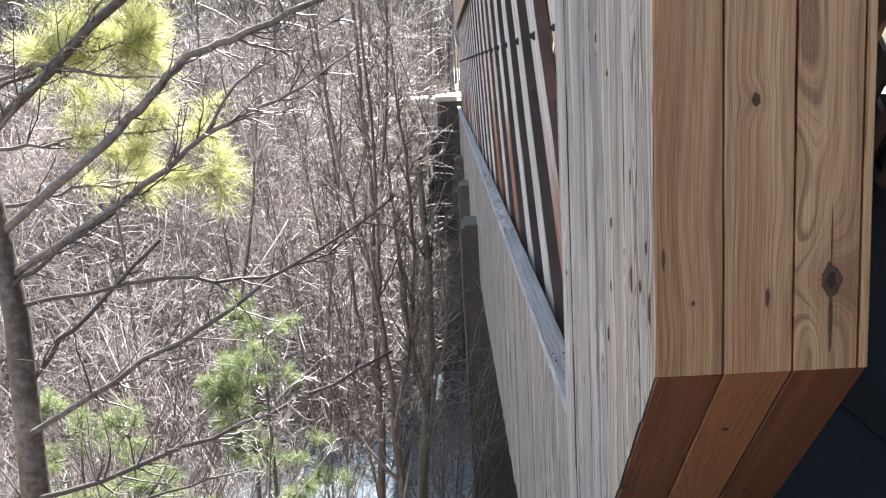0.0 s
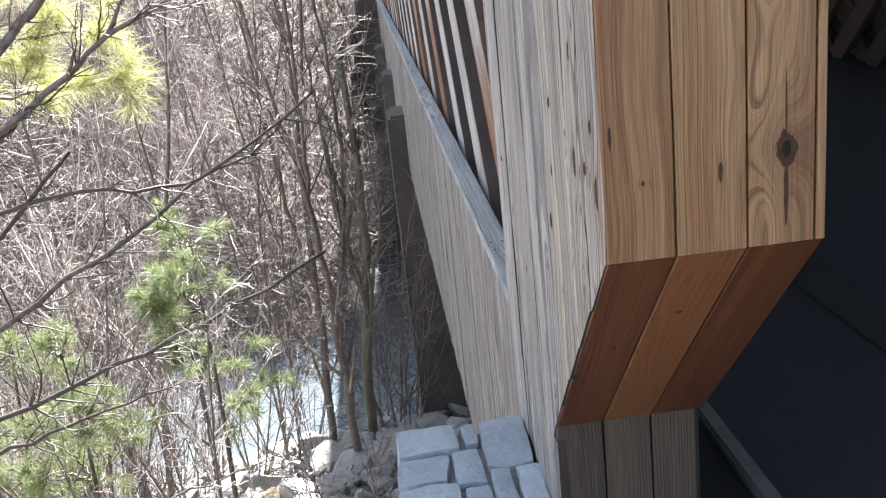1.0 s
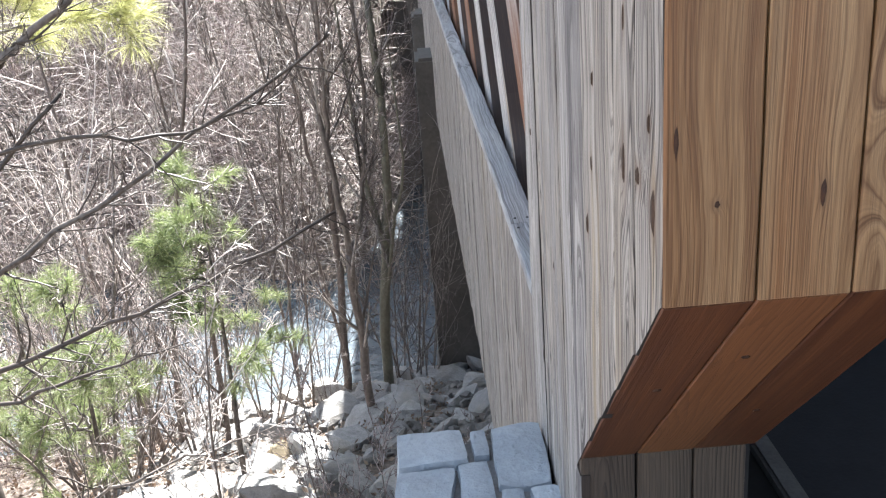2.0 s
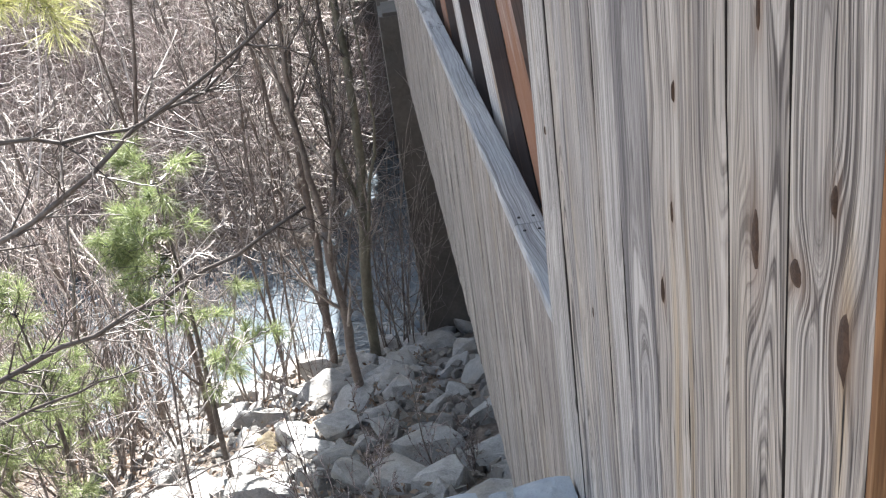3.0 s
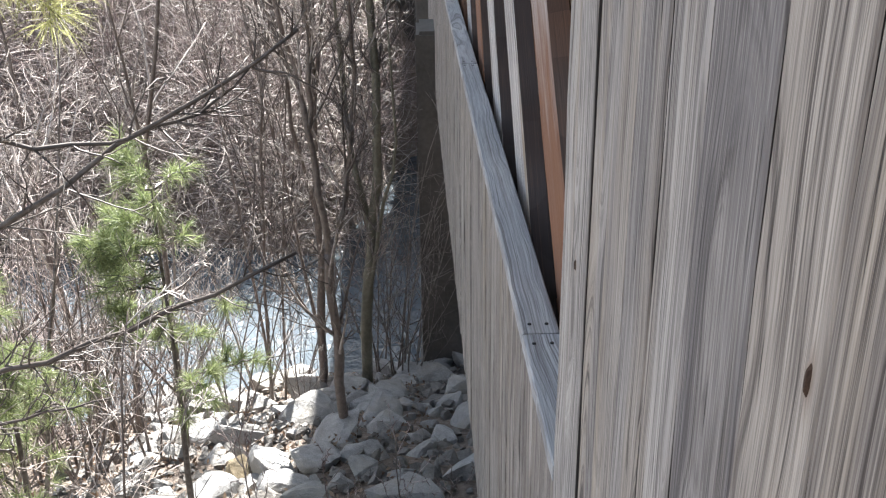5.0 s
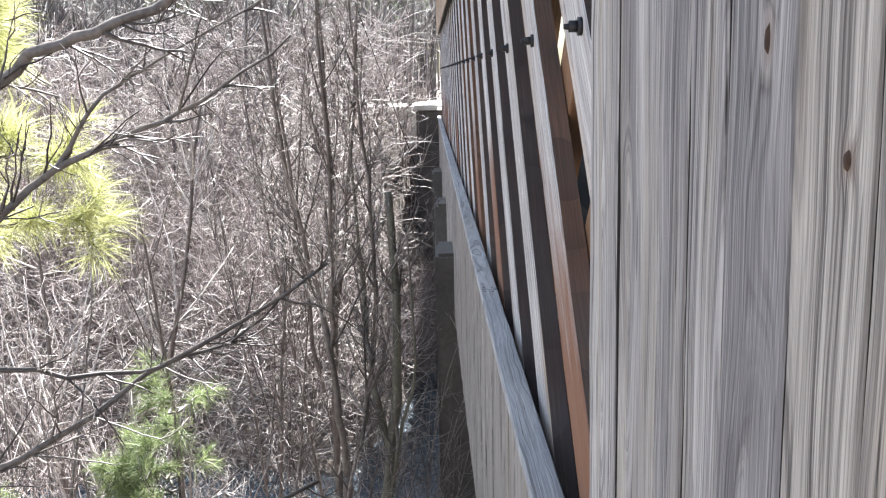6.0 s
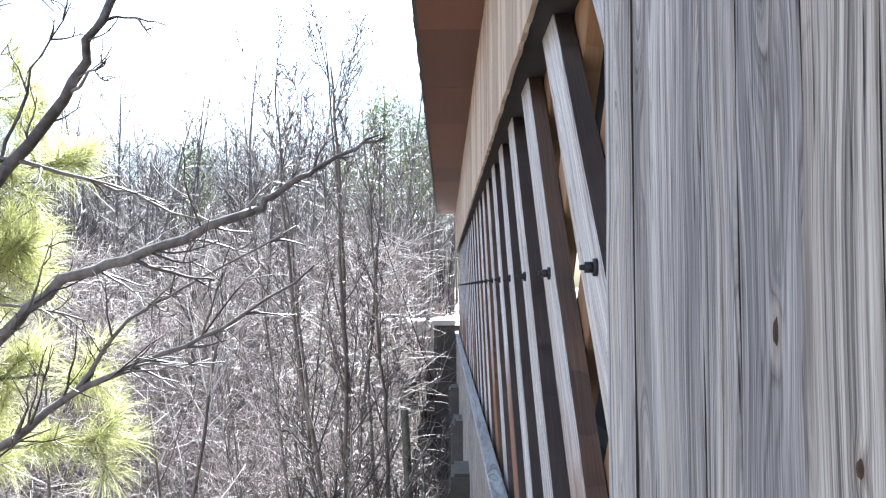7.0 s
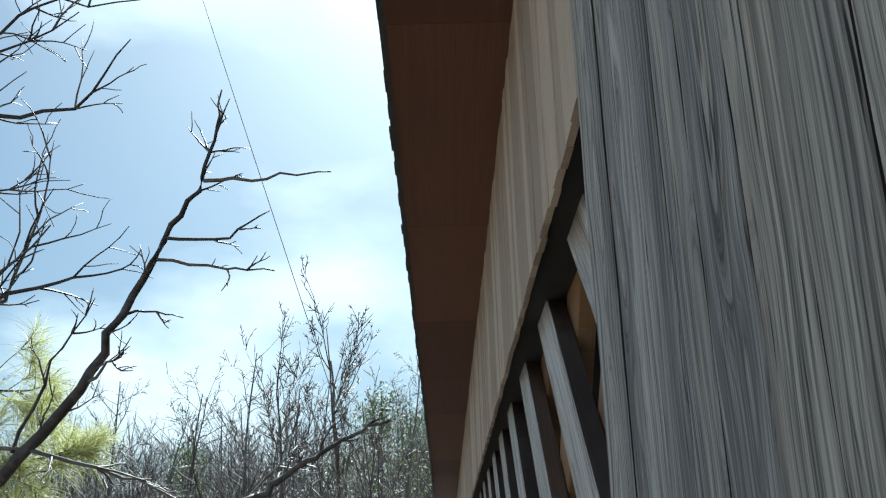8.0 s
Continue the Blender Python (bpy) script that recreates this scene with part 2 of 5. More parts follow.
PLANK_IN = wood("inner_plank", (0.30, 0.18, 0.095), (0.24, 0.135, 0.07), (0.17, 0.09, 0.045), (0.20, 0.09, 0.03), 0.5, 0.4, 0.75, 0.010, None, 0.5)
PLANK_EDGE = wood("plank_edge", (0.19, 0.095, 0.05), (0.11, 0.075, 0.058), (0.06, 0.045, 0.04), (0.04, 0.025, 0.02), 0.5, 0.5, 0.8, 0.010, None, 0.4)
PINE_DARK = wood("dark_pine", (0.10, 0.072, 0.050), (0.072, 0.051, 0.036), (0.045, 0.031, 0.023), (0.022, 0.015, 0.011), 0.7, 0.6, 0.8, 0.009, None, 0.6)
SOFFIT = wood("soffit_panel", (0.15, 0.062, 0.033), (0.125, 0.05, 0.027), (0.10, 0.04, 0.021), (0.085, 0.032, 0.018), 0.25, 0.1, 0.7, 0.02, None, 0.6)


def plain(name, col, rough=0.8, metal=0.0, var=0.25, scale=6.0, rel=0.0, dist=0.01):
    g = Graph(name, rough)
    g.bsdf.inputs["Metallic"].default_value = metal
    p = g.place()
    a, b = g.noise(p, scale, 5.0, 0.6), g.noise(p, scale * 9, 3.0)
    fac = g.math("ADD", g.math("MULTIPLY", a, 0.65), g.math("MULTIPLY", b, 0.35))
    lo, hi = [c * (1 - var) for c in col], [min(1.0, c * (1 + var)) for c in col]
    if rel:
        g.bump(fac, rel, dist)
    return g.colour(g.ramp(fac, (0.3, lo), (0.7, hi)))


def stone_mat(name, lo, hi, tint, rel=0.6):
    g = Graph(name, 0.9)
    obj, x, y, z = g.coords()
    r = g.rand()
    p = g.combine(g.math("ADD", x, g.math("MULTIPLY", r, 40)), y, z)
    a, b = g.noise(p, 5.0, 6.0, 0.65), g.noise(p, 45.0, 4.0, 0.6)
    c = g.noise(p, 1.7, 3.0)
    base = g.ramp(g.math("ADD", g.math("MULTIPLY", a, 0.6), g.math("MULTIPLY", b, 0.4)), (0.3, lo), (0.7, hi))
    base = g.mix(g.math("MULTIPLY", r, 0.4), base, [v * 0.6 for v in lo])
    base = g.mix(g.ramp(c, (0.5, (0, 0, 0)), (0.75, (0.6, 0.6, 0.6))), base, tint)
    g.bump(g.math("ADD", a, g.math("MULTIPLY", b, 0.35)), rel, 0.03)
    return g.colour(base)


RIPRAP = stone_mat("riprap_stone", (0.165, 0.165, 0.163), (0.47, 0.462, 0.45), (0.31, 0.275, 0.22), 1.0)
RUBBLE = stone_mat("small_rubble", (0.0675, 0.0638, 0.06), (0.247, 0.236, 0.221), (0.15, 0.128, 0.0975), 1.0)
OCHRE = stone_mat("ochre_stone", (0.11, 0.085, 0.05), (0.25, 0.20, 0.125), (0.15, 0.13, 0.09), 1.0)
BLOCK = stone_mat("cut_stone", (0.235, 0.27, 0.305), (0.41, 0.46, 0.51), (0.31, 0.33, 0.345), 0.8)
MORTAR = plain("mortar", (0.15, 0.155, 0.16), 0.95, 0, 0.3, 14, 0.6, 0.01)
CONCRETE = plain("pier_concrete", (0.085, 0.078, 0.07), 0.9, 0, 0.35, 2.2, 0.5, 0.02)
# well below bare asphalt: part of the bridge's shade is in this colour
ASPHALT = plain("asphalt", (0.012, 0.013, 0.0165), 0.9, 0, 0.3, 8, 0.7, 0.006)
DARKWOOD = plain("creosote_timber", (0.024, 0.020, 0.018), 0.8, 0, 0.35, 9, 0.4, 0.004)
IRON = plain("black_iron", (0.03, 0.03, 0.032), 0.45, 0.8, 0.3, 60, 0.3, 0.001)
ROOF = plain("roof_shingle", (0.10, 0.095, 0.09), 0.9, 0, 0.35, 12, 0.6, 0.005)
KNOT = plain("dark_knot", (0.045, 0.018, 0.008), 0.8, 0, 0.7, 60, 0.8, 0.003)
KNOT_RIM = plain("knot_rim", (0.17, 0.07, 0.025), 0.7, 0, 0.5, 90, 0.5, 0.002)
KNOT_CORE = plain("knot_core", (0.010, 0.006, 0.004), 0.95, 0, 0.5, 120, 0.5, 0.001)
KNOT_GREY = plain("grey_knot", (0.055, 0.032, 0.020), 0.9, 0, 0.7, 70, 0.8, 0.003)
LEDGE = plain("pale_ledge", (0.5, 0.48, 0.44), 0.85, 0, 0.2, 4, 0.3, 0.01)


def soil_mat():
    g = Graph("leaf_litter_soil", 0.95)
    p = g.place()
    a, b, c = g.noise(p, 1.1, 5.0, 0.6), g.noise(p, 14.0, 4.0, 0.65), g.noise(p, 60.0, 3.0)
    base = g.ramp(g.math("ADD", g.math("MULTIPLY", a, 0.4), g.math("MULTIPLY", b, 0.6)), (0.33, (0.07, 0.054, 0.045)), (0.5, (0.16, 0.128, 0.105)), (0.68, (0.30, 0.255, 0.215)))
    g.bump(g.math("ADD", b, c), 0.8, 0.05)
    return g.colour(base)


SOIL = soil_mat()


def bark_mat(name, lo, mid, hi, scale=1.0):
    g = Graph(name, 0.55)
    p = g.place()
    r = g.island()
    a, b = g.noise(p, 22.0 * scale, 4.0, 0.6), g.noise(p, 2.5 * scale, 2.0)
    fac = g.math("ADD", g.math("ADD", g.math("MULTIPLY", a, 0.45), g.math("MULTIPLY", b, 0.25)), g.math("MULTIPLY", r, 0.32))
    g.bump(a, 0.5, 0.006)
    return g.colour(g.ramp(fac, (0.3, lo), (0.5, mid), (0.72, hi)))


BARK = bark_mat("grey_brown_bark", (0.05, 0.038, 0.032), (0.10, 0.078, 0.066), (0.20, 0.17, 0.15))
MOSSY = bark_mat("lichen_bark", (0.04, 0.038, 0.027), (0.085, 0.08, 0.057), (0.17, 0.16, 0.12))
TWIG = bark_mat("twig_bark", (0.10, 0.083, 0.073), (0.33, 0.288, 0.262), (0.68, 0.63, 0.59))
TWIG_RED = bark_mat("reddish_twig_bark", (0.045, 0.032, 0.029), (0.15, 0.112, 0.103), (0.50, 0.43, 0.405))
TWIG_DARK = bark_mat("dark_twig_bark", (0.04, 0.031, 0.027), (0.10, 0.081, 0.072), (0.38, 0.34, 0.31))
PINEBARK = bark_mat("pine_bark", (0.024, 0.018, 0.015), (0.055, 0.043, 0.036), (0.20, 0.175, 0.155))
FARBARK = bark_mat("far_bark", (0.03, 0.026, 0.024), (0.07, 0.06, 0.056), (0.20, 0.18, 0.17))


def needle_mat(name, lo, mid, hi):
    g = Graph(name, 0.5)
    g.bsdf.inputs["Transmission Weight"].default_value = 0.0
    r = g.island()
    col = g.ramp(g.math("ADD", g.math("MULTIPLY", r, 0.6), g.math("MULTIPLY", g.noise(g.place(), 3.0, 2.0), 0.4)), (0.2, lo), (0.5, mid), (0.8, hi))
    tr = g.n.new("ShaderNodeBsdfTranslucent")
    g.l.new(col, tr.inputs["Color"])
    mx = g.n.new("ShaderNodeMixShader")
    mx.inputs[0].default_value = 0.45
    g.l.new(g.bsdf.outputs[0], mx.inputs[1])
    g.l.new(tr.outputs[0], mx.inputs[2])
    g.l.new(mx.outputs[0], g.n["Material Output"].inputs["Surface"])
    return g.colour(col)


NEEDLE = needle_mat("pine_needle", (0.25, 0.27, 0.09), (0.46, 0.47, 0.19), (0.66, 0.65, 0.36))
NEEDLE_DEEP = needle_mat("young_pine_needle", (0.10, 0.14, 0.055), (0.18, 0.22, 0.09), (0.31, 0.34, 0.17))
NEEDLE_FAR = needle_mat("far_evergreen", (0.05, 0.08, 0.03), (0.09, 0.13, 0.045), (0.15, 0.19, 0.07))
DRYLEAF = needle_mat("dry_leaf", (0.09, 0.058, 0.04), (0.19, 0.13, 0.09), (0.38, 0.30, 0.23))


def water_mat():
    g = Graph("river_water", 0.06)
    p = g.place()
    g.bsdf.inputs["IOR"].default_value = 1.33
    a, b = g.noise(p, 2.3, 3.0, 0.6), g.noise(p, 9.0, 2.0, 0.5)
    g.bump(g.math("ADD", a, g.math("MULTIPLY", b, 0.25)), 1.0, 0.09)
    return g.colour(g.ramp(g.noise(p, 0.5, 3.0), (0.3, (0.065, 0.079, 0.092)), (0.7, (0.10, 0.12, 0.138))))


WATER = water_mat()


# ---- mesh helpers ----
def mesh_of(name, verts, faces, mat, smooth=False):
    me = bpy.data.meshes.new(name)
    me.from_pydata(verts, [], faces)
    me.materials.append(mat)
    if smooth:
        me.shade_smooth()
    me.update()
    return me


def part(name, me, parent, m=None, label=""):
    ob = new(name, me)
    ob.parent = parent
    if m is not None:
        ob.matrix_basis = m
    return tagged(ob, label) if label else ob


def holder(name, loc=(0, 0, 0), label="", category="", group="", kind=""):
    ob = new(name)
    ob.location = loc
    return tagged(ob, label, category, group, kind)


def board_mesh(name, w, t, length, mat, cut=0.004, rough=0.0, segs=1, seed=0, side_mat=None):
    """A board: x across (0 to w), y through it (0 at the face, t behind), z along (0 to length), front edges eased."""
    rnd = random.Random(seed)
    verts, faces = [], []
    for i in range(segs + 1):
        z = length * i / segs
        a, b, d = (rnd.uniform(-rough, rough) for _ in range(3))
        ring = [(a, cut + d), (a + cut, d), (w + b - cut, d), (w + b, cut + d), (w + b, t), (a, t)]
        verts += [(x, y, z) for x, y in ring]
    for i in range(segs):
        p, q = 6 * i, 6 * i + 6
        faces += [(p + k, p + (k + 1) % 6, q + (k + 1) % 6, q + k) for k in range(6)]
    faces += [tuple(range(5, -1, -1)), tuple(range(6 * segs, 6 * segs + 6))]
    me = mesh_of(name, verts, faces, mat)
    if side_mat:
        me.materials.append(side_mat)
        for i, poly in enumerate(me.polygons):
            poly.material_index = 0 if i % 6 < 3 and i < 6 * segs else 1
    return me


def box_bm(bm, x0, x1, y0, y1, z0, z1, bevel=0.0):
    res = bmesh.ops.create_cube(bm, size=1.0)
    vs = res["verts"]
    bmesh.ops.scale(bm, vec=(x1 - x0, y1 - y0, z1 - z0), verts=vs)
    bmesh.ops.translate(bm, vec=((x0 + x1) / 2, (y0 + y1) / 2, (z0 + z1) / 2), verts=vs)
    if bevel:
        es = list({e for v in vs for e in v.link_edges})
        bmesh.ops.bevel(bm, geom=es, offset=bevel, segments=2, affect="EDGES")


def box_mesh(name, x0, x1, y0, y1, z0, z1, mat, bevel=0.0):
    bm = bmesh.new()
    box_bm(bm, x0, x1, y0, y1, z0, z1, bevel)
    me = bpy.data.meshes.new(name)
    bm.to_mesh(me)
    bm.free()
    me.materials.append(mat)
    return me


class Tubes:
    """Collects tapering round sticks into one mesh."""

    def __init__(self):
        self.v, self.f = [], []

    def add(self, pts, r0, r1, sides=4):
        n = len(pts)
        start = len(self.v)
        up = Vector((0.31, 0.17, 0.93))
        for i, p in enumerate(pts):
            d = (pts[min(i + 1, n - 1)] - pts[max(i - 1, 0)])
            a = d.cross(up)
            if a.length < 1e-6:
                a = d.cross(Vector((1, 0, 0)))
            a.normalize()
            b = d.cross(a).normalized()
            r = r0 + (r1 - r0) * i / (n - 1)
            for k in range(sides):
                c, s = math.cos(6.2832 * k / sides) * r, math.sin(6.2832 * k / sides) * r
                self.v.append((p.x + a.x * c + b.x * s, p.y + a.y * c + b.y * s, p.z + a.z * c + b.z * s))
        for i in range(n - 1):
            o = start + i * sides
            for k in range(sides):
                k2 = (k + 1) % sides
                self.f.append((o + k, o + k2, o + sides + k2, o + sides + k))
        self.f.append(tuple(range(start + n * sides - sides, start + n * sides)))

    def mesh(self, name, mat):
        return mesh_of(name, self.v, self.f, mat, True)


def path_from(rnd, p, d, length, segs, wander, lift=0.0):
    pts, p, d = [p.copy()], p.copy(), d.normalized()
    for _ in range(segs):
        d = (d + Vector((rnd.gauss(0, wander), rnd.gauss(0, wander), rnd.gauss(0, wander) + lift))).normalized()
        p = p + d * (length / segs)
        pts.append(p)
    return pts


def side_way(rnd, d, spread):
    a = d.orthogonal().normalized()
    a.rotate(Matrix.Rotation(rnd.uniform(0, 6.283), 3, d))
    return (d * math.cos(spread) + a * math.sin(spread)).normalized()


def grow(rnd, stems, twigs, p, d, length, r, level, opts):
    """A stem with side shoots down to thin twigs: thick ones go to stems, thin ones to twigs."""
    segs = opts["segs"][level]
    pts = path_from(rnd, p, d, length, segs, opts["wander"][level], opts["lift"][level])
    (stems if level < opts["split"] else twigs).add(pts, r, r * opts["taper"][level], opts["sides"][level])
    if level + 1 >= len(opts["count"]) + 1:
        return
    for _ in range(opts["count"][level]):
        u = rnd.uniform(opts["from"][level], 0.98)
        i = min(int(u * segs), segs - 1)
        q = pts[i].lerp(pts[i + 1], u * segs - i)
        way = side_way(rnd, (pts[i + 1] - pts[i]).normalized(), rnd.uniform(*opts["spread"][level]))
        k = (1 - 0.55 * u) * rnd.uniform(0.6, 1.2)
        grow(rnd, stems, twigs, q, way, opts["len"][level] * length * k, max(r * (1 - u * 0.7) * opts["thin"][level], opts["least"]), level + 1, opts)


def leaf_bits(rnd, places, size, per, name, mat, spread):
    """Many small bent two-triangle leaves round the given places, one mesh."""
    v, f = [], []
    for c in places:
        for _ in range(per):
            p = c + Vector((rnd.gauss(0, spread), rnd.gauss(0, spread), rnd.gauss(0, spread)))
            a = Vector((rnd.gauss(0, 1), rnd.gauss(0, 1), rnd.gauss(0, 1))).normalized()
            b = a.orthogonal().normalized() * 0.45
            s = size * rnd.uniform(0.6, 1.3)
            o = len(v)
            v += [tuple(p - a * s), tuple(p + b * s), tuple(p + a * s), tuple(p - b * s)]
            f.append((o, o + 1, o + 2, o + 3))
    return mesh_of(name, v, f, mat)


# ---- ground, water, road ----
WATER_Z = -6.2


def shore(x):
    """Where the far bank meets the water."""
    u = min(1.0, max(0.0, (x + 1.9) / 2.1))
    return 21.2 + 6.5 * u * u * (3 - 2 * u) + 0.4 * math.sin(x * 0.8)


def ground_z(x, y):
    """The bank below the bridge, the river bed, and the far bank with its woods."""
    if y < 4.4:
        near = -1.05 - 0.02 * max(0.0, 4.4 - y)
    else:
        near = -1.05 - 0.42 * (y - 4.4)
    bed = WATER_Z - 0.9
    far = WATER_Z - 0.6 + 0.62 * (y - shore(x) - 0.5)
    cap = 0.1 + 0.012 * min(40.0, max(0.0, y - 36)) + 0.6 * math.sin(x * 0.13 + y * 0.05)
    far = min(far, cap)
    near += 0.35 * math.sin(x * 0.4 + 1.1) * min(1.0, max(0.0, y - 6) / 6)
    return max(near, bed, far) + 0.16 * noise.noise(Vector((x * 0.7, y * 0.7, 0)))


def build_ground():
    xs = [-400, -200, -100, -60, -40, -30] + [-24 + 0.5 * i for i in range(69)] + [12, 16, 24, 40, 80, 200, 400]
    ys = [-300, -100, -40, -15, -5, 0] + [2 + 0.5 * i for i in range(92)] + [52, 60, 80, 120, 200, 400, 900]
    verts = [(x, y, ground_z(x, y) if y > 0.5 else -1.1) for y in ys for x in xs]
    w = len(xs)
    faces = [(j * w + i, j * w + i + 1, (j + 1) * w + i + 1, (j + 1) * w + i) for j in range(len(ys) - 1) for i in range(w - 1)]
    tagged(new("ground", mesh_of("ground", verts, faces, SOIL, True)), "brown leaf-littered river bank and forest floor", "ground", kind="structure")


build_ground()
wm = mesh_of("water", [(-120, 12, WATER_Z), (60, 12, WATER_Z), (60, 40, WATER_Z), (-120, 40, WATER_Z)], [(0, 1, 2, 3)], WATER)
tagged(new("water", wm), "still pale blue-grey river reflecting the sky", "water", kind="structure")

BR0, BR1 = 4.745, 32.6   # start and end of the open sides of the bridge
SIDE_X, PANEL_X = 0.43, 0.40
FACE_Y = 3.155
DECK_Z = 0.30
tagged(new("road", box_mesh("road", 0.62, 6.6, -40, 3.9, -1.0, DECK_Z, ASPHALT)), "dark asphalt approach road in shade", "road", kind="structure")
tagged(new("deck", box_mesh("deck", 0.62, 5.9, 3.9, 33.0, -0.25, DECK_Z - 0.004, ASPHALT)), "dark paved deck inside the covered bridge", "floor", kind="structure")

KERB = plain("worn_kerb", (0.10, 0.095, 0.092), 0.9, 0, 0.35, 9, 0.5, 0.006)
STRIP_BLACK = plain("tar_strip", (0.008, 0.008, 0.009), 0.7, 0, 0.4, 7, 0.5, 0.004)
tagged(new("kerb", box_mesh("kerb", 1.02, 1.085, 3.3, 32.0, DECK_Z - 0.05, DECK_Z + 0.035, KERB, 0.01)), "low grey kerb along the deck edge", "kerb", kind="structure")
# solid strip whose black colour stands in for the shade of an open gap
tagged(new("gutter", box_mesh("gutter", 0.84, 1.018, 3.4, 32.0, DECK_Z - 0.05, DECK_Z + 0.006, STRIP_BLACK, 0.002)), "black strip standing in for the shaded gap between kerb and bridge wall", "gutter", kind="structure")
# thin near-black strip running lengthwise on the deck
tagged(new("tar_strip", box_mesh("tar_strip", 1.9, 2.13, 3.2, 32.0, DECK_Z - 0.05, DECK_Z + 0.005, STRIP_BLACK, 0.002)), "dark strip along the roadway", "road joint", kind="structure")

# ---- covered bridge: shell ----
def onto(x, y, z, face):
    """Places a board whose face looks along -x ('side'), -y ('front')."""
    if face == "side":
        return Matrix.Translation((x, y, z)) @ Matrix(((0, 1, 0, 0), (-1, 0, 0, 0), (0, 0, 1, 0), (0, 0, 0, 1)))
    return Matrix.Translation((x, y, z))



def cut_board(name, w, t, z_left, z_right, top, mat, seed, segs=34, side=None):
    """A board with a sloping foot: its lower end runs from z_left to z_right across the width."""
    rnd = random.Random(seed)
    verts, faces = [], []
    c = 0.0025
    for i in range(segs + 1):
        u = i / segs
        a, b, d = rnd.uniform(-0.0016, 0.0016), rnd.uniform(-0.0016, 0.0016), rnd.uniform(-0.0012, 0.0012)
        for x, y in ((a, c + d), (a + c, d), (w + b - c, d), (w + b, c + d), (w + b, t), (a, t)):
            foot = z_left + (z_right - z_left) * min(1.0, max(0.0, x / w))
            verts.append((x, y, foot + (top - foot) * u))
    for i in range(segs):
        p, q = 6 * i, 6 * i + 6
        faces += [(p + k, p + (k + 1) % 6, q + (k + 1) % 6, q + k) for k in range(6)]
    faces += [(5, 4, 3, 2, 1, 0), tuple(range(6 * segs, 6 * segs + 6))]
    me = mesh_of(name, verts, faces, mat)
    me.materials.append(side or DARKWOOD)
    for i, poly in enumerate(me.polygons):
        poly.material_index = 0 if i % 6 < 3 and i < 6 * segs else 1
    return me


SOFFIT_Z = 4.38
EAVE_X = -0.12
CH_TOP, CH_LOW, CH_Y = 1.415, 0.69, 3.89    # chamfer of the portal end: z above, z below, y of the lower face


def knot_mesh(w, h, mat, seed=0):
    """A dark knot flush in a board face: a shallow irregular lens, pointed above and below."""
    rnd = random.Random(seed)
    v, f = [(0, -0.0022, 0)], []
    n = 14
    for k in range(n):
        a = 6.2832 * k / n
        j = rnd.uniform(0.85, 1.15)
        v.append((math.cos(a) * w * j, 0.0015, math.sin(a) * abs(math.sin(a)) ** 0.4 * h * j))
        v.append((math.cos(a) * w * 0.55 * j, -0.0016, math.sin(a) * h * 0.6 * j))
    for k in range(n):
        p, q = 1 + 2 * k, 1 + 2 * ((k + 1) % n)
        f += [(p, q, q + 1, p + 1), (p + 1, q + 1, 0)]
    return mesh_of("knot", v, f, mat)


# y, z, half width and half height of the knots in the grey boards
GREY_KNOTS = ((3.712, 1.35, 0.007, 0.030), (3.655, 1.492, 0.005, 0.024), (3.226, 1.668, 0.006, 0.020), (3.202, 1.545, 0.014, 0.048), (3.295, 1.572, 0.016, 0.020),
              (3.385, 1.565, 0.013, 0.055), (3.636, 1.655, 0.004, 0.020), (4.21, 0.86, 0.006, 0.03), (3.835, 2.105, 0.006, 0.020), (3.657, 2.017, 0.006, 0.011),
              (3.379, 1.795, 0.006, 0.034), (4.57, 1.33, 0.006, 0.014), (4.19, 1.07, 0.004, 0.02))
RESIN = ((3.665, 0.016, 1.46, 0.75), (3.205, 0.012, 1.66, 0.3), (3.60, 0.008, 1.50, 0.5))


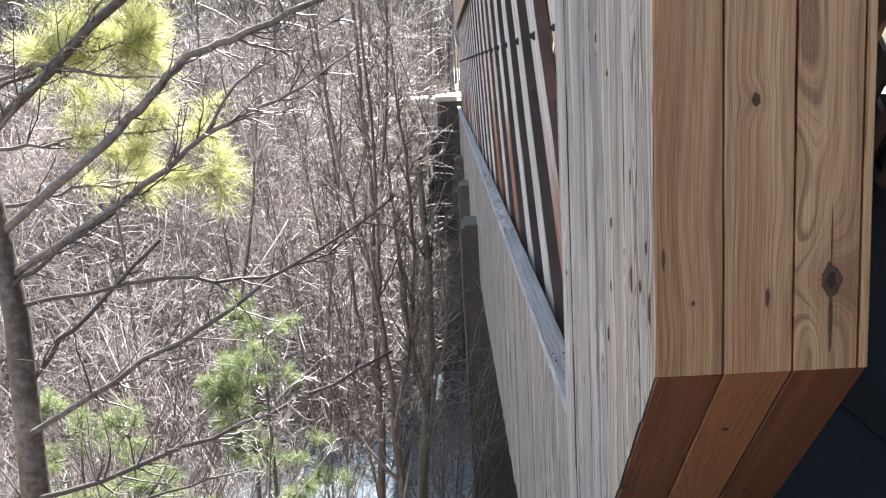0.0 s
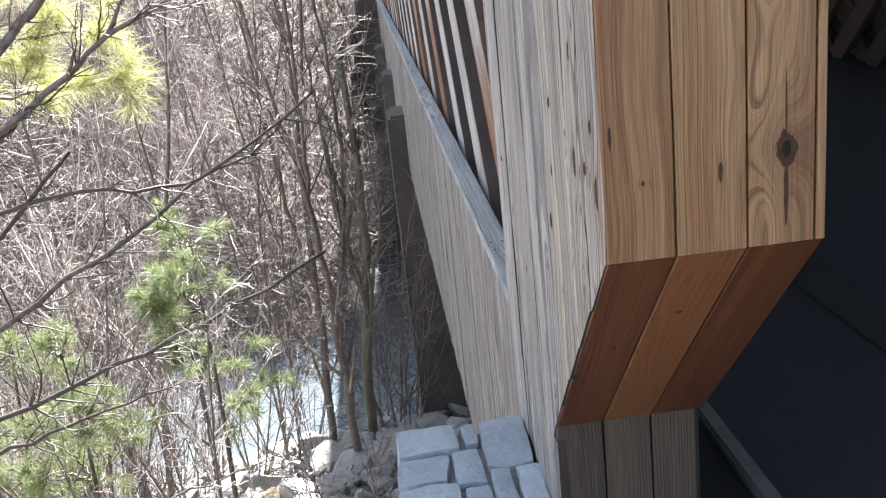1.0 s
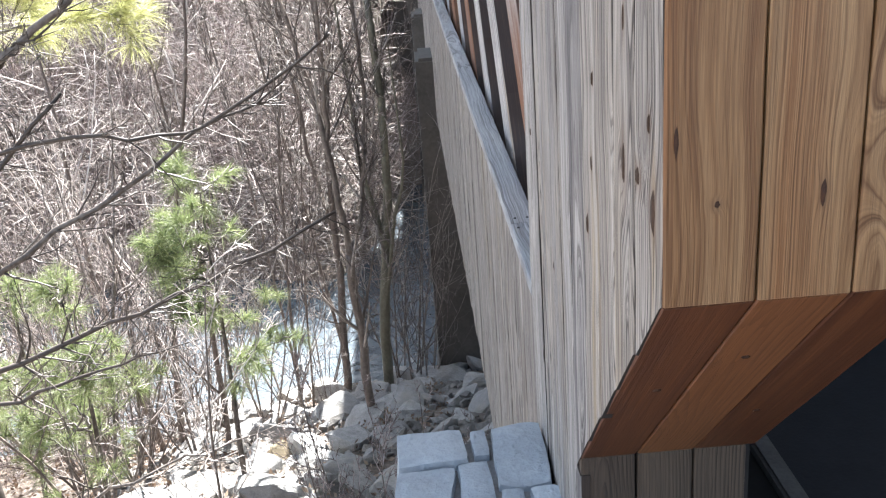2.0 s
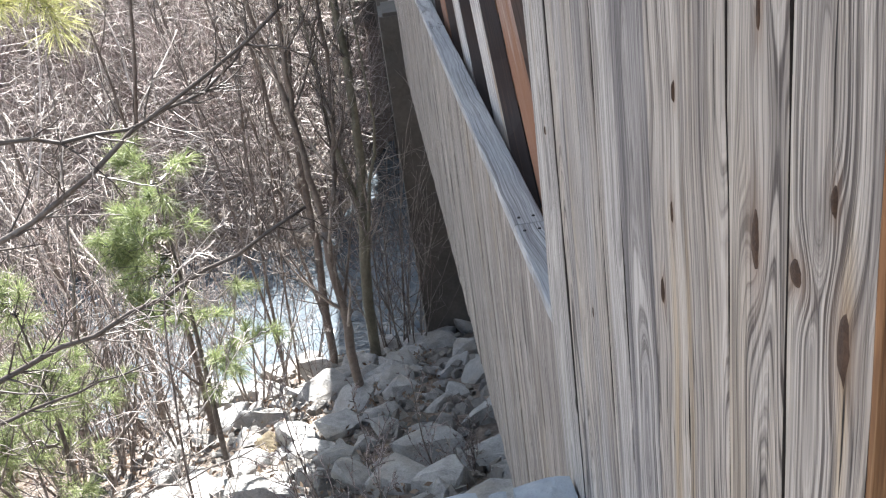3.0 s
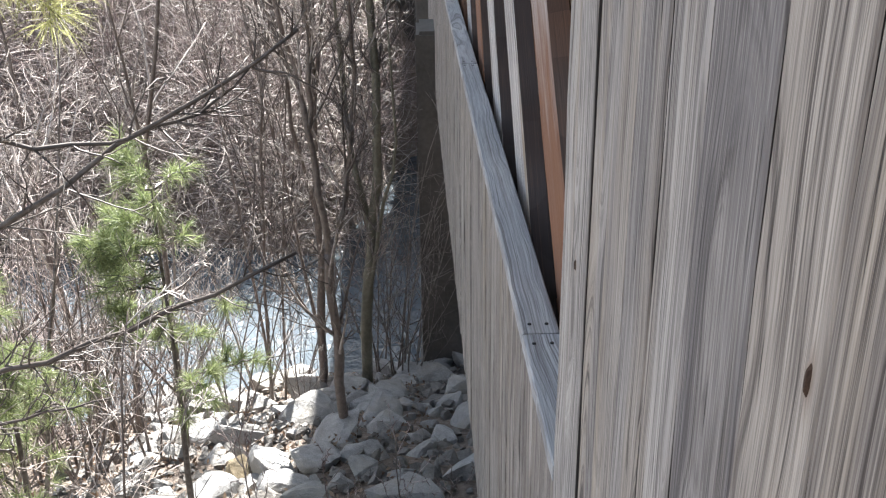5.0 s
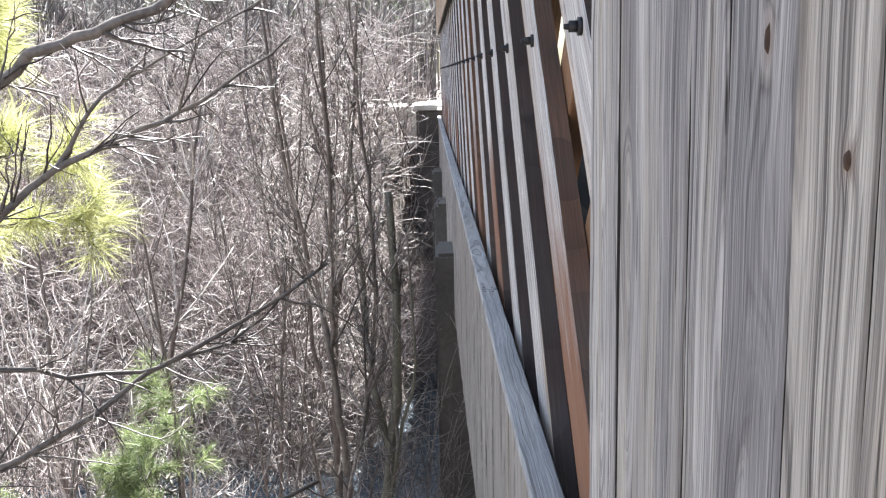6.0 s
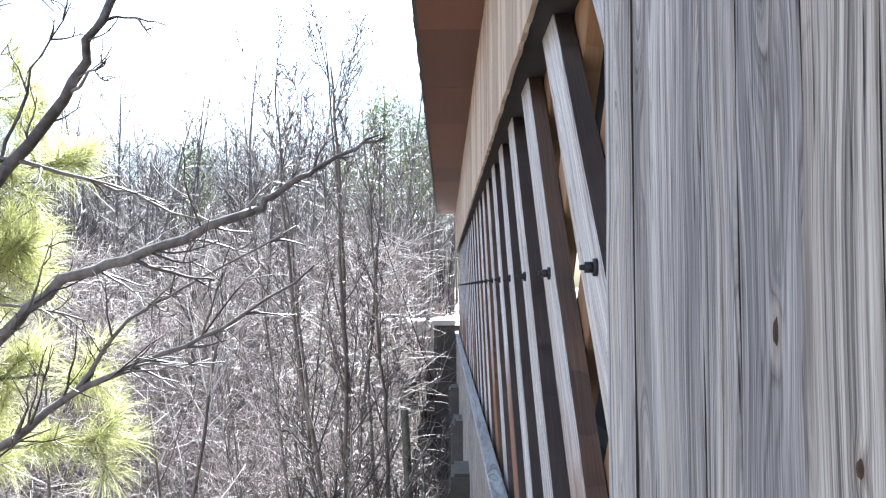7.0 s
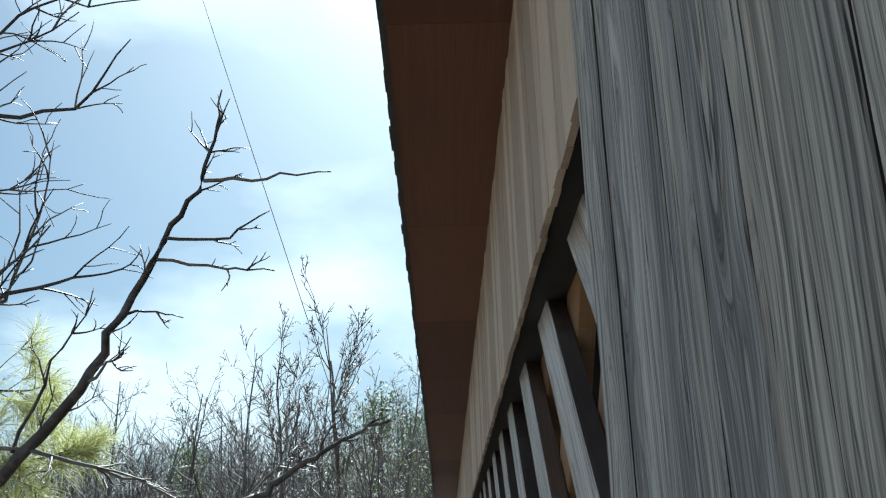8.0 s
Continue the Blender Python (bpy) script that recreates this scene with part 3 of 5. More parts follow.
def build_panel():
    """Full-height boarded side panel next to the portal, its outer end cut back below."""
    wall = holder("wall_panel", (PANEL_X, FACE_Y, 0), "full-height panel of weathered grey vertical boards", "wall", kind="structure")
    slope = (CH_TOP - CH_LOW) / (CH_Y - FACE_Y)
    y = BR0
    for i, w in enumerate((0.13417,) * 6 + (0.183, 0.147, 0.15, 0.148, 0.157)):
        a, b = y, y - w        # far and near edge
        feet = (0.15, 0.15) if i < 6 else (CH_LOW + slope * (CH_Y - a), CH_LOW + slope * (CH_Y - b))
        gap = (0.002, 0.0025, 0.002, 0.003, 0.002, 0.005, 0.011, 0.007, 0.005, 0.006, 0.004)[i]
        knots = [(a - ky, kz, kw, kh) for ky, kz, kw, kh in GREY_KNOTS if b + kw < ky < a - kw]
        streaks = [(a - sy, sw, top, n) for sy, sw, top, n in RESIN if b < sy < a]
        mat = weathered("weathered_board", *(TAN_TONES if i > 6 else BOARD_TONES), knots=knots, streaks=streaks, shade=(0.03, 0.0, -0.03, 0.01, -0.02, 0.02, -0.06, 0.03, -0.01, 0.02, 0.03)[i])
        me = cut_board("board", w - gap, 0.024, *feet, 5.0, mat, 40 + i)
        ob = part("board", me, wall, onto(random.Random(i).uniform(-0.003, 0.003), a - FACE_Y, 0, "side"))
        for j, (kx, kz, kw, kh) in enumerate(knots):
            part("knot", knot_mesh(kw * 0.8, kh * 0.72, KNOT_GREY, 10 * i + j), ob, Matrix.Translation((kx, -0.0005, kz)), "dark knot")
        if i == 6:
            me = cut_board("board", a - CH_Y, 0.024, 0.15, 0.15, feet[0], mat, 60, 6, PINE_DARK)
            part("board", me, wall, onto(0.001, a - FACE_Y, 0, "side"))
        y -= w
    # the timber frame behind the boards closes the joints
    part("backing", box_mesh("backing", 0.03, 0.10, CH_Y - FACE_Y + 0.02, BR0 - FACE_Y - 0.02, -0.3, 5.0, DARKWOOD), wall)
    part("backing", box_mesh("backing", 0.03, 0.10, 0.03, CH_Y - FACE_Y + 0.02, CH_TOP + 0.02, 5.0, DARKWOOD), wall)
    return wall


build_panel()


# x, z above the chamfer, half width and half height
PINE_KNOTS = ((0.351, 0.185, 0.026, 0.040), (0.351, 0.110, 0.005, 0.080), (0.351, 0.27, 0.002, 0.075), (0.078, 0.15, 0.005, 0.006), (0.226, 0.155, 0.0045, 0.022),
              (0.20, 0.545, 0.011, 0.016), (0.02, 0.24, 0.004, 0.028), (0.345, 1.3, 0.014, 0.018), (0.07, 1.1, 0.009, 0.011))


def build_portal():
    """The end of the side wall: new pine boards on its front, on the sloping underside and on the lower face."""
    wall = holder("wall_portal", (PANEL_X, FACE_Y, 0), "portal end clad with new reddish-yellow pine boards", "wall", kind="structure")
    x = 0.004
    slope = Vector((0, CH_Y - FACE_Y, CH_LOW - CH_TOP))
    ang = math.atan2(slope.y, -slope.z)
    for i, w in enumerate((0.137, 0.139, 0.131, 0.022)):
        inset = [(kx - x, kz, kw, kh) for kx, kz, kw, kh in PINE_KNOTS if x + 0.003 < kx < x + w - 0.003]
        pine = weathered("new_pine", *PINE_TONES, knots=[k for k in inset if k[2] > 0.004], shade=(0.0, 0.05, -0.05, 0.0)[i])
        me = board_mesh("board", w - 0.004, 0.026, 3.6, pine, 0.003, 0.0006, 18, 70 + i)
        ob = part("board", me, wall, Matrix.Translation((x, 0, CH_TOP)))
        for kx, kz, kw, kh in inset:
            part("knot", knot_mesh(kw, kh, KNOT, int((kx + x) * 1000)), ob, Matrix.Translation((kx, -0.0004, kz)), "dark brown knot")
            if kw > 0.012:
                part("knot_ring", knot_mesh(kw * 1.35, kh * 1.4, KNOT_RIM, int((kx + x) * 900)), ob, Matrix.Translation((kx, 0.0010, kz)), "reddish ring round the knot")
                part("knot_core", knot_mesh(kw * 0.42, kh * 0.5, KNOT_CORE, int((kx + x) * 800)), ob, Matrix.Translation((kx, -0.0022, kz)), "black split heart of the knot")
        if i < 3:
            # sloping boards take a darker, redder tone than the front boards
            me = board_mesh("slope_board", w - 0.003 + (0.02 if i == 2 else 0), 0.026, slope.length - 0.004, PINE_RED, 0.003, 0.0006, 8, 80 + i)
            part("slope_board", me, wall, Matrix.Translation((x, slope.y, CH_LOW)) @ Matrix.Rotation(ang, 4, "X"), "red-brown pine board")
            for kx, kz in ((0.079, 0.58), (0.20, 0.75), (0.33, 0.35)):
                if x < kx < x + w:
                    part("knot", knot_mesh(0.010, 0.008, KNOT, int(kx * 999)), wall, Matrix.Translation((x, slope.y, CH_LOW)) @ Matrix.Rotation(ang, 4, "X") @ Matrix.Translation((kx - x, -0.0004, kz)), "dark knot")
            # lower face boards are much darker than the front ones
            me = board_mesh("lower_board", w - 0.005, 0.026, CH_LOW + 0.38, PINE_DARK, 0.003, 0.0006, 6, 90 + i)
            part("lower_board", me, wall, Matrix.Translation((x, CH_Y - FACE_Y + 0.004, -0.38)), "dark grey-brown board")
        x += w
    part("backing", box_mesh("backing", 0.03, 0.425, 0.03, 0.12, CH_TOP + 0.02, 5.0, DARKWOOD), wall)
    part("jamb", box_mesh("jamb", 0.405, 0.428, 0.028, 1.5, CH_TOP + 0.02, 5.0, DARKWOOD), wall)
    part("jamb", box_mesh("jamb", 0.395, 0.425, CH_Y - FACE_Y + 0.032, 1.5, -0.38, CH_TOP + 0.02, DARKWOOD), wall)
    return wall


build_portal()


def build_siding():
    low = holder("wall_lower", (SIDE_X, BR0, 0), "low weathered grey board siding under the truss opening", "wall", kind="structure")
    up = holder("wall_upper", (SIDE_X, BR0, 0), "pale tan vertical board siding below the eaves", "wall", kind="structure")
    count = int((BR1 - BR0) / 0.142)
    lows = [board_mesh("board", 0.139, 0.022, 2.115 + 0.004 * k, GREY_FAR, 0.004, 0.001, 6, 120 + k) for k in range(5)]
    ups = [board_mesh("board", 0.139, 0.022, SOFFIT_Z - 3.18, PALE, 0.004, 0.001, 3, 130 + k) for k in range(5)]
    rnd = random.Random(5)
    for i in range(count):
        y = (i + 1) * 0.142
        dx = rnd.uniform(-0.003, 0.003)
        part("board", lows[rnd.randrange(5)], low, onto(dx, y, -1.385 + rnd.uniform(-0.006, 0.006), "side"))
        part("board", ups[rnd.randrange(5)], up, onto(dx, y, 3.18, "side"))
    part("girt", box_mesh("girt", 0.024, 0.10, 0, BR1 - BR0, -1.2, 0.70, DARKWOOD), low)
    part("girt", box_mesh("girt", 0.024, 0.30, 0, BR1 - BR0, 3.215, 3.45, DARKWOOD), up)


build_siding()


def build_sill():
    sill = holder("sill", (0.400, BR0, 0.79), "grey-blue weathered sill boards capping the low siding", "sill", kind="structure")
    head = Tubes()
    head.add([Vector((0, 0, -0.003)), Vector((0, 0, 0.002))], 0.006, 0.005, 8)
    nail = head.mesh("nail", IRON)
    y = 0.004
    for k, length in enumerate((0.591, 3.36, 4.1, 4.0, 3.8, 4.2, 3.9, 4.2)):
        me = board_mesh("sill_board", 0.102, 0.04, length - 0.011, SILL, 0.004, 0.0012, 12, 150 + k)
        # across = +x, face up, grain along +y
        m = Matrix.Translation((0, y, 0)) @ Matrix(((1, 0, 0, 0), (0, 0, 1, 0), (0, -1, 0, 0), (0, 0, 0, 1)))
        part("sill_board", me, sill, m)
        for dy in (0.05, length - 0.06):
            for dx in (0.025, 0.072):
                part("nail", nail, sill, Matrix.Translation((dx, y + dy, 0.0005)), "dark nail head")
        y += length


build_sill()


def build_truss(name, x_out, mirror, label):
    """Lattice truss: two layers of planks leaning opposite ways, bolted where they cross."""
    truss = holder(name, (x_out, BR0, 0), label, "truss")
    lean = math.atan(0.92)
    z0, z1 = 0.30, 3.42
    length = (z1 - z0) / math.sin(lean)
    w = 0.285
    outer = [board_mesh("plank", w, 0.075, length, PLANK, 0.006, 0.001, 10, 170 + k, PLANK_EDGE) for k in range(6)]
    inner = [board_mesh("plank", w, 0.075, length, PLANK_IN, 0.006, 0.001, 10, 180 + k) for k in range(4)]
    run = (z1 - z0) / math.tan(lean)
    step = 0.82 if mirror else 1.155
    # far truss: its backlit darkness is put into the plank colour
    if mirror:
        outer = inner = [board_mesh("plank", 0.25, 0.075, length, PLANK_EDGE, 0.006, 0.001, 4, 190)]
    nut = Tubes()
    nut.add([Vector((0, 0, 0)), Vector((-0.012, 0, 0))], 0.026, 0.026, 12)
    nut.add([Vector((-0.012, 0, 0)), Vector((-0.036, 0, 0))], 0.017, 0.017, 6)
    nut.add([Vector((-0.036, 0, 0)), Vector((-0.05, 0, 0))], 0.009, 0.008, 8)
    nut_me = nut.mesh("bolt", IRON)
    sgn = -1 if mirror else 1
    rnd = random.Random(9)
    span = BR1 - BR0
    for i in range(-3, 36):
        yb = 1.30 + i * step + rnd.uniform(-0.012, 0.012)   # upper edge of the plank at bolt height 2.2
        for layer, tilt in ((0, 1), (1, -1)):
            d = Vector((0, math.cos(lean) * tilt, math.sin(lean)))
            nrm = Vector((-sgn, 0, 0))
            # columns: across, into the wall, along
            into = -nrm
            across = into.cross(d)
            yc = yb - 0.2 if layer == 0 else yb + 0.36
            base = Vector((sgn * (0.0 + 0.08 * layer), yc, 2.2)) - d * ((2.2 - z0) / math.sin(lean)) - across * w / 2
            # planks are cut off at the end panel and at the far portal
            low, cut, edge = 0.0, length, (-0.45, span + 0.3)
            if tilt > 0:
                low = max(0.0, (edge[0] - base.y) / d.y)
                cut = min(length, (edge[1] - base.y) / d.y)
            else:
                low = max(0.0, (edge[1] - base.y) / d.y)
                cut = min(length, (edge[0] - base.y) / d.y)
            if cut - low < 0.4:
                continue
            start = base + d * low
            m = Matrix(((across.x, into.x, d.x, start.x), (across.y, into.y, d.y, start.y), (across.z, into.z, d.z, start.z), (0, 0, 0, 1)))
            src = outer if layer == 0 else inner
            me = src[rnd.randrange(len(src))]
            if cut - low < length - 0.01:
                me = board_mesh("plank", w, 0.075, cut - low, me.materials[0], 0.006, 0.001, 8, 195 + i, PLANK_EDGE)
            part("plank", me, truss, m, "" if layer == 0 else "warm brown inner plank")
        if not mirror and 0.2 < yb < span:
            part("bolt", nut_me, truss, Matrix.Translation((0, yb - 0.34 + 0.055 * min(3, max(0, i)), 2.2)), "black iron bolt with nut and washer")
    part("top_chord", box_mesh("top_chord", min(0.0, sgn * 0.16), max(0.0, sgn * 0.16), -0.8, span, 3.36, 3.62, DARKWOOD), truss)
    return truss


build_truss("lattice_truss", 0.535, False, "timber lattice truss of grey planks with black bolts")
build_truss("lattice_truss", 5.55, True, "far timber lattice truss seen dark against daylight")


def build_roof():
    roof = holder("roof", (3.05, BR0, SOFFIT_Z), "shingled gable roof of the covered bridge", "roof", kind="structure")
    # the overhang before the portal is unseen, added to shade pine face and road
    y0, y1 = FACE_Y - BR0 - 1.6, BR1 - BR0 + 0.1
    half = 3.05 - EAVE_X + 0.02
    rise = 2.1
    for s in (-1, 1):
        v = [(s * half, y0, -0.02), (s * half, y1, -0.02), (0, y1, rise), (0, y0, rise), (s * half, y0, 0.06), (s * half, y1, 0.06), (0, y1, rise + 0.1), (0, y0, rise + 0.1)]
        f = [(0, 1, 2, 3), (7, 6, 5, 4), (0, 4, 5, 1), (1, 5, 6, 2), (2, 6, 7, 3), (3, 7, 4, 0)]
        part("roof_slope", mesh_of("roof_slope", v, f, ROOF), roof)
    for y, w in ((y0, 0.03), (y1, 0.03)):
        v = [(-half + 0.1, y, 0), (half - 0.1, y, 0), (0, y, rise), (-half + 0.1, y + w, 0), (half - 0.1, y + w, 0), (0, y + w, rise)]
        part("gable", mesh_of("gable", v, [(0, 1, 2), (5, 4, 3), (0, 3, 4, 1), (1, 4, 5, 2), (2, 5, 3, 0)], GREY_FAR), roof)
    return roof


build_roof()

def build_eaves():
    """Soffit of red-brown panels from the siding out to the eave, with a drip board and ragged shingle edge."""
    # starts with the roof's added, unseen overhang in front of the portal
    eave = holder("soffit", (EAVE_X, FACE_Y - 1.6, SOFFIT_Z), "red-brown plywood soffit under the overhanging eave", "soffit", kind="structure")
    y, rnd = 0.0, random.Random(12)
    end = BR1 - FACE_Y + 1.7
    while y < end:
        length = min(2.44, end - y)
        me = board_mesh("soffit_panel", SIDE_X - EAVE_X, 0.016, length - 0.004, SOFFIT, 0.002, 0.0005, 4, 200 + int(y))
        # across +x, face down, along +y
        m = Matrix.Translation((0.0, y + length, 0)) @ Matrix(((1, 0, 0, 0), (0, 0, -1, 0), (0, 1, 0, 0), (0, 0, 0, 1)))
        part("soffit_panel", me, eave, m)
        y += length
    # ragged shingle butts hanging over the edge
    v, f = [], []
    y = 0.0
    while y < end:
        w = rnd.uniform(0.10, 0.19)
        o, dip, out = len(v), rnd.uniform(-0.012, 0.004), rnd.uniform(0.012, 0.032)
        for yy in (y, y + w - 0.004):
            v += [(-out, yy, dip), (0.05, yy, 0.02), (0.05, yy, 0.045), (-out, yy, dip + 0.022)]
        f += [(o, o + 4, o + 5, o + 1), (o + 1, o + 5, o + 6, o + 2), (o + 2, o + 6, o + 7, o + 3), (o + 3, o + 7, o + 4, o), (o, o + 1, o + 2, o + 3), (o + 7, o + 6, o + 5, o + 4)]
        y += w
    part("shingle_edge", mesh_of("shingle_edge", v, f, ROOF), eave, None, "dark ragged shingle edge")
    tagged(new("ceiling", box_mesh("ceiling", SIDE_X + 0.03, 5.7, FACE_Y + 0.1, BR1, SOFFIT_Z + 0.02, SOFFIT_Z + 0.05, DARKWOOD)), "dark timber ceiling inside the bridge", "ceiling", kind="structure")
    fw = holder("wall_far", (5.66, BR0, 0), "dark siding of the opposite bridge side", "wall", kind="structure")
    part("siding", box_mesh("siding", 0, 0.03, -1.5, BR1 - BR0, -1.385, 1.42, GREY_FAR), fw)
    part("siding", box_mesh("siding", 0, 0.03, -1.5, BR1 - BR0, 2.75, SOFFIT_Z, GREY_FAR), fw)
    part("siding", box_mesh("siding", 0, 0.03, -1.6, -0.1, 1.42, 2.75, GREY_FAR), fw)


build_eaves()


# ---- stone wing wall, piers, far abutment ----
def stone_block(name, w, d, h, mat, seed, sub=3, jag=0.012):
    bm = bmesh.new()
    bmesh.ops.create_cube(bm, size=1.0)
    bmesh.ops.subdivide_edges(bm, edges=bm.edges[:], cuts=sub, use_grid_fill=True)
    o = Vector((seed * 3.7, seed * 1.3, seed * 5.1))
    for v in bm.verts:
        c = v.co.copy()
        p = Vector((c.x * w, c.y * d, c.z * h))
        k = sum(abs(t) > 0.49 for t in c)
        if k >= 2:
            p *= 1 - 0.028 * (k - 1)
        n = Vector((noise.noise(p * 9 + o), noise.noise(p * 9 + o + Vector((7, 0, 0))), noise.noise(p * 9 + o + Vector((0, 9, 0)))))
        v.co = p + n * jag
    me = bpy.data.meshes.new(name)
    bm.to_mesh(me)
    bm.free()
    me.materials.append(mat)
    return me


def build_wing_wall():
    wall = holder("wing_wall", (0.1, 2.5, 0.30), "wing wall of pale blue-grey cut stone with dark mortar", "stone wall", kind="structure")
    part("mortar", box_mesh("mortar", -0.15, 0.285, -3.8, 2.07, -1.7, 0.038, MORTAR, 0.01), wall)
    rnd = random.Random(21)
    # coping stones: x from, x to, y from, y to
    cells = [(-0.17, 0.05, 1.92, 2.10), (0.13, 0.292, 1.78, 2.12), (0.065, 0.115, 1.95, 2.08), (-0.17, 0.0, 1.73, 1.90), (0.02, 0.115, 1.70, 1.93),
             (0.135, 0.20, 1.55, 1.76), (0.215, 0.295, 1.52, 1.765), (-0.17, 0.02, 1.55, 1.715), (0.04, 0.12, 1.50, 1.685)]
    y = 1.50
    while y > -3.6:
        d = rnd.uniform(0.16, 0.23)
        x = -0.17
        while x < 0.25:
            w = min(rnd.uniform(0.11, 0.2), 0.295 - x)
            if 0.295 - (x + w) < 0.07:
                w = 0.295 - x
            cells.append((x, x + w - 0.016, y - d + 0.016, y))
            x += w
        y -= d
    for k, (xa, xb, ya, yb) in enumerate(cells):
        me = stone_block("stone", xb - xa, yb - ya, 0.11, BLOCK, 30 + k, 4, 0.012)
        part("stone", me, wall, Matrix.Translation(((xa + xb) / 2, (ya + yb) / 2, 0.008 + rnd.uniform(-0.006, 0.006))) @ Matrix.Rotation(rnd.uniform(-0.05, 0.05), 4, "Z"))
    # outer face of the wall down to the bank
    for z in (-0.25, -0.50, -0.75, -1.0, -1.25):
        y = 2.1
        while y > -3.2:
            w = rnd.uniform(0.28, 0.5)
            part("stone", stone_block("stone", 0.14, w - 0.025, 0.225, BLOCK, int(1000 * w + z)), wall, Matrix.Translation((-0.10, y - w / 2, z)))
            y -= w


build_wing_wall()


def pier_mesh(name, x0, x1, y0, y1, z0, z1, seed):
    bm = bmesh.new()
    box_bm(bm, x0, x1, y0, y1, z0, z1, 0.05)
    bmesh.ops.subdivide_edges(bm, edges=[e for e in bm.edges if e.calc_length() > 0.5], cuts=4, use_grid_fill=True)
    for v in bm.verts:
        v.co += 0.025 * Vector((noise.noise(v.co * 1.7 + Vector((seed, 0, 0))), noise.noise(v.co * 1.7 + Vector((0, seed, 0))), 0))
    me = bpy.data.meshes.new(name)
    bm.to_mesh(me)
    bm.free()
    me.materials.append(CONCRETE)
    return me


def build_pier(y, top, x0):
    pier = holder("bridge_pier", (3.0, y, WATER_Z - 0.8), "dark stained concrete pier carrying the bridge", "pier", "bridge piers")
    z = -(WATER_Z - 0.8)
    part("shaft", pier_mesh("shaft", x0 - 3.0, 2.9, 0, 1.1, 0, top + z, y), pier)
    part("footing", pier_mesh("footing", x0 - 3.03, 3.0, -0.08, 1.2, 0, z + WATER_Z + 0.35, y + 3), pier)


build_pier(16.5, -0.45, 0.165)
build_pier(21.8, -0.45, 0.20)
build_pier(27.5, -0.40, 0.18)
ab = holder("far_abutment", (3.0, 33.0, -2.5), "grey far abutment with a pale coping", "abutment", kind="structure")
part("abutment_wall", pier_mesh("abutment_wall", -3.25, 3.0, 0, 3.0, -4.0, 3.45, 77), ab)
part("coping", box_mesh("coping", -3.32, -2.6, -0.1, 3.4, 3.46, 3.62, LEDGE, 0.02), ab, None, "pale coping stone")


# ---- far side road with its rail fence ----
def build_rail_fence():
    fence = holder("rail_fence", (-0.2, 36.5, 0.9), "weathered wooden rail fence by the far road", "fence")
    for k in range(7):
        part("post", box_mesh("post", -k * 1.1 - 0.06, -k * 1.1 + 0.06, 0, 0.12, -0.6, 0.75, GREY_FAR, 0.01), fence)
    for z in (0.25, 0.62):
        part("rail", box_mesh("rail", -6.9, 0.3, -0.03, 0.0, z - 0.07, z + 0.07, GREY_FAR, 0.01), fence)


build_rail_fence()
tagged(new("pavement", box_mesh("pavement", -3.2, 7, 36.9, 44, -0.5, 0.95, LEDGE)), "pale sunlit road surface beyond the bridge", "pavement", kind="structure")

# ---- riprap ----
def rock_mesh(seed):
    """An angular broken stone: the hull of a few scattered corners, its edges slightly worn."""
    rnd = random.Random(seed)
    bm = bmesh.new()
    for _ in range(15):
        p = Vector((rnd.uniform(-1, 1), rnd.uniform(-1, 1), rnd.uniform(-1, 1)))
        p = p.normalized() * 0.5 * rnd.uniform(0.82, 1.0) if rnd.random() < 0.6 else p * 0.42
        bm.verts.new((p.x * 1.1, p.y, p.z * 0.78))
    bmesh.ops.convex_hull(bm, input=bm.verts[:])
    bmesh.ops.delete(bm, geom=[v for v in bm.verts if not v.link_faces], context="VERTS")
    bmesh.ops.dissolve_limit(bm, angle_limit=0.22, verts=bm.verts[:], edges=bm.edges[:])
    bmesh.ops.triangulate(bm, faces=bm.faces[:])
    bmesh.ops.subdivide_edges(bm, edges=bm.edges[:], cuts=2, use_grid_fill=True)
    bmesh.ops.smooth_vert(bm, verts=bm.verts[:], factor=0.35, use_axis_x=True, use_axis_y=True, use_axis_z=True)
    o = Vector((seed * 1.7, seed * 0.3, 0))
    for v in bm.verts:
        v.co += 0.035 * Vector((noise.noise(v.co * 6 + o), noise.noise(v.co * 6 - o), noise.noise(v.co * 5 + o)))
    me = bpy.data.meshes.new("rock")
    bm.to_mesh(me)
    bm.free()
    me.materials.append(RIPRAP)
    return me


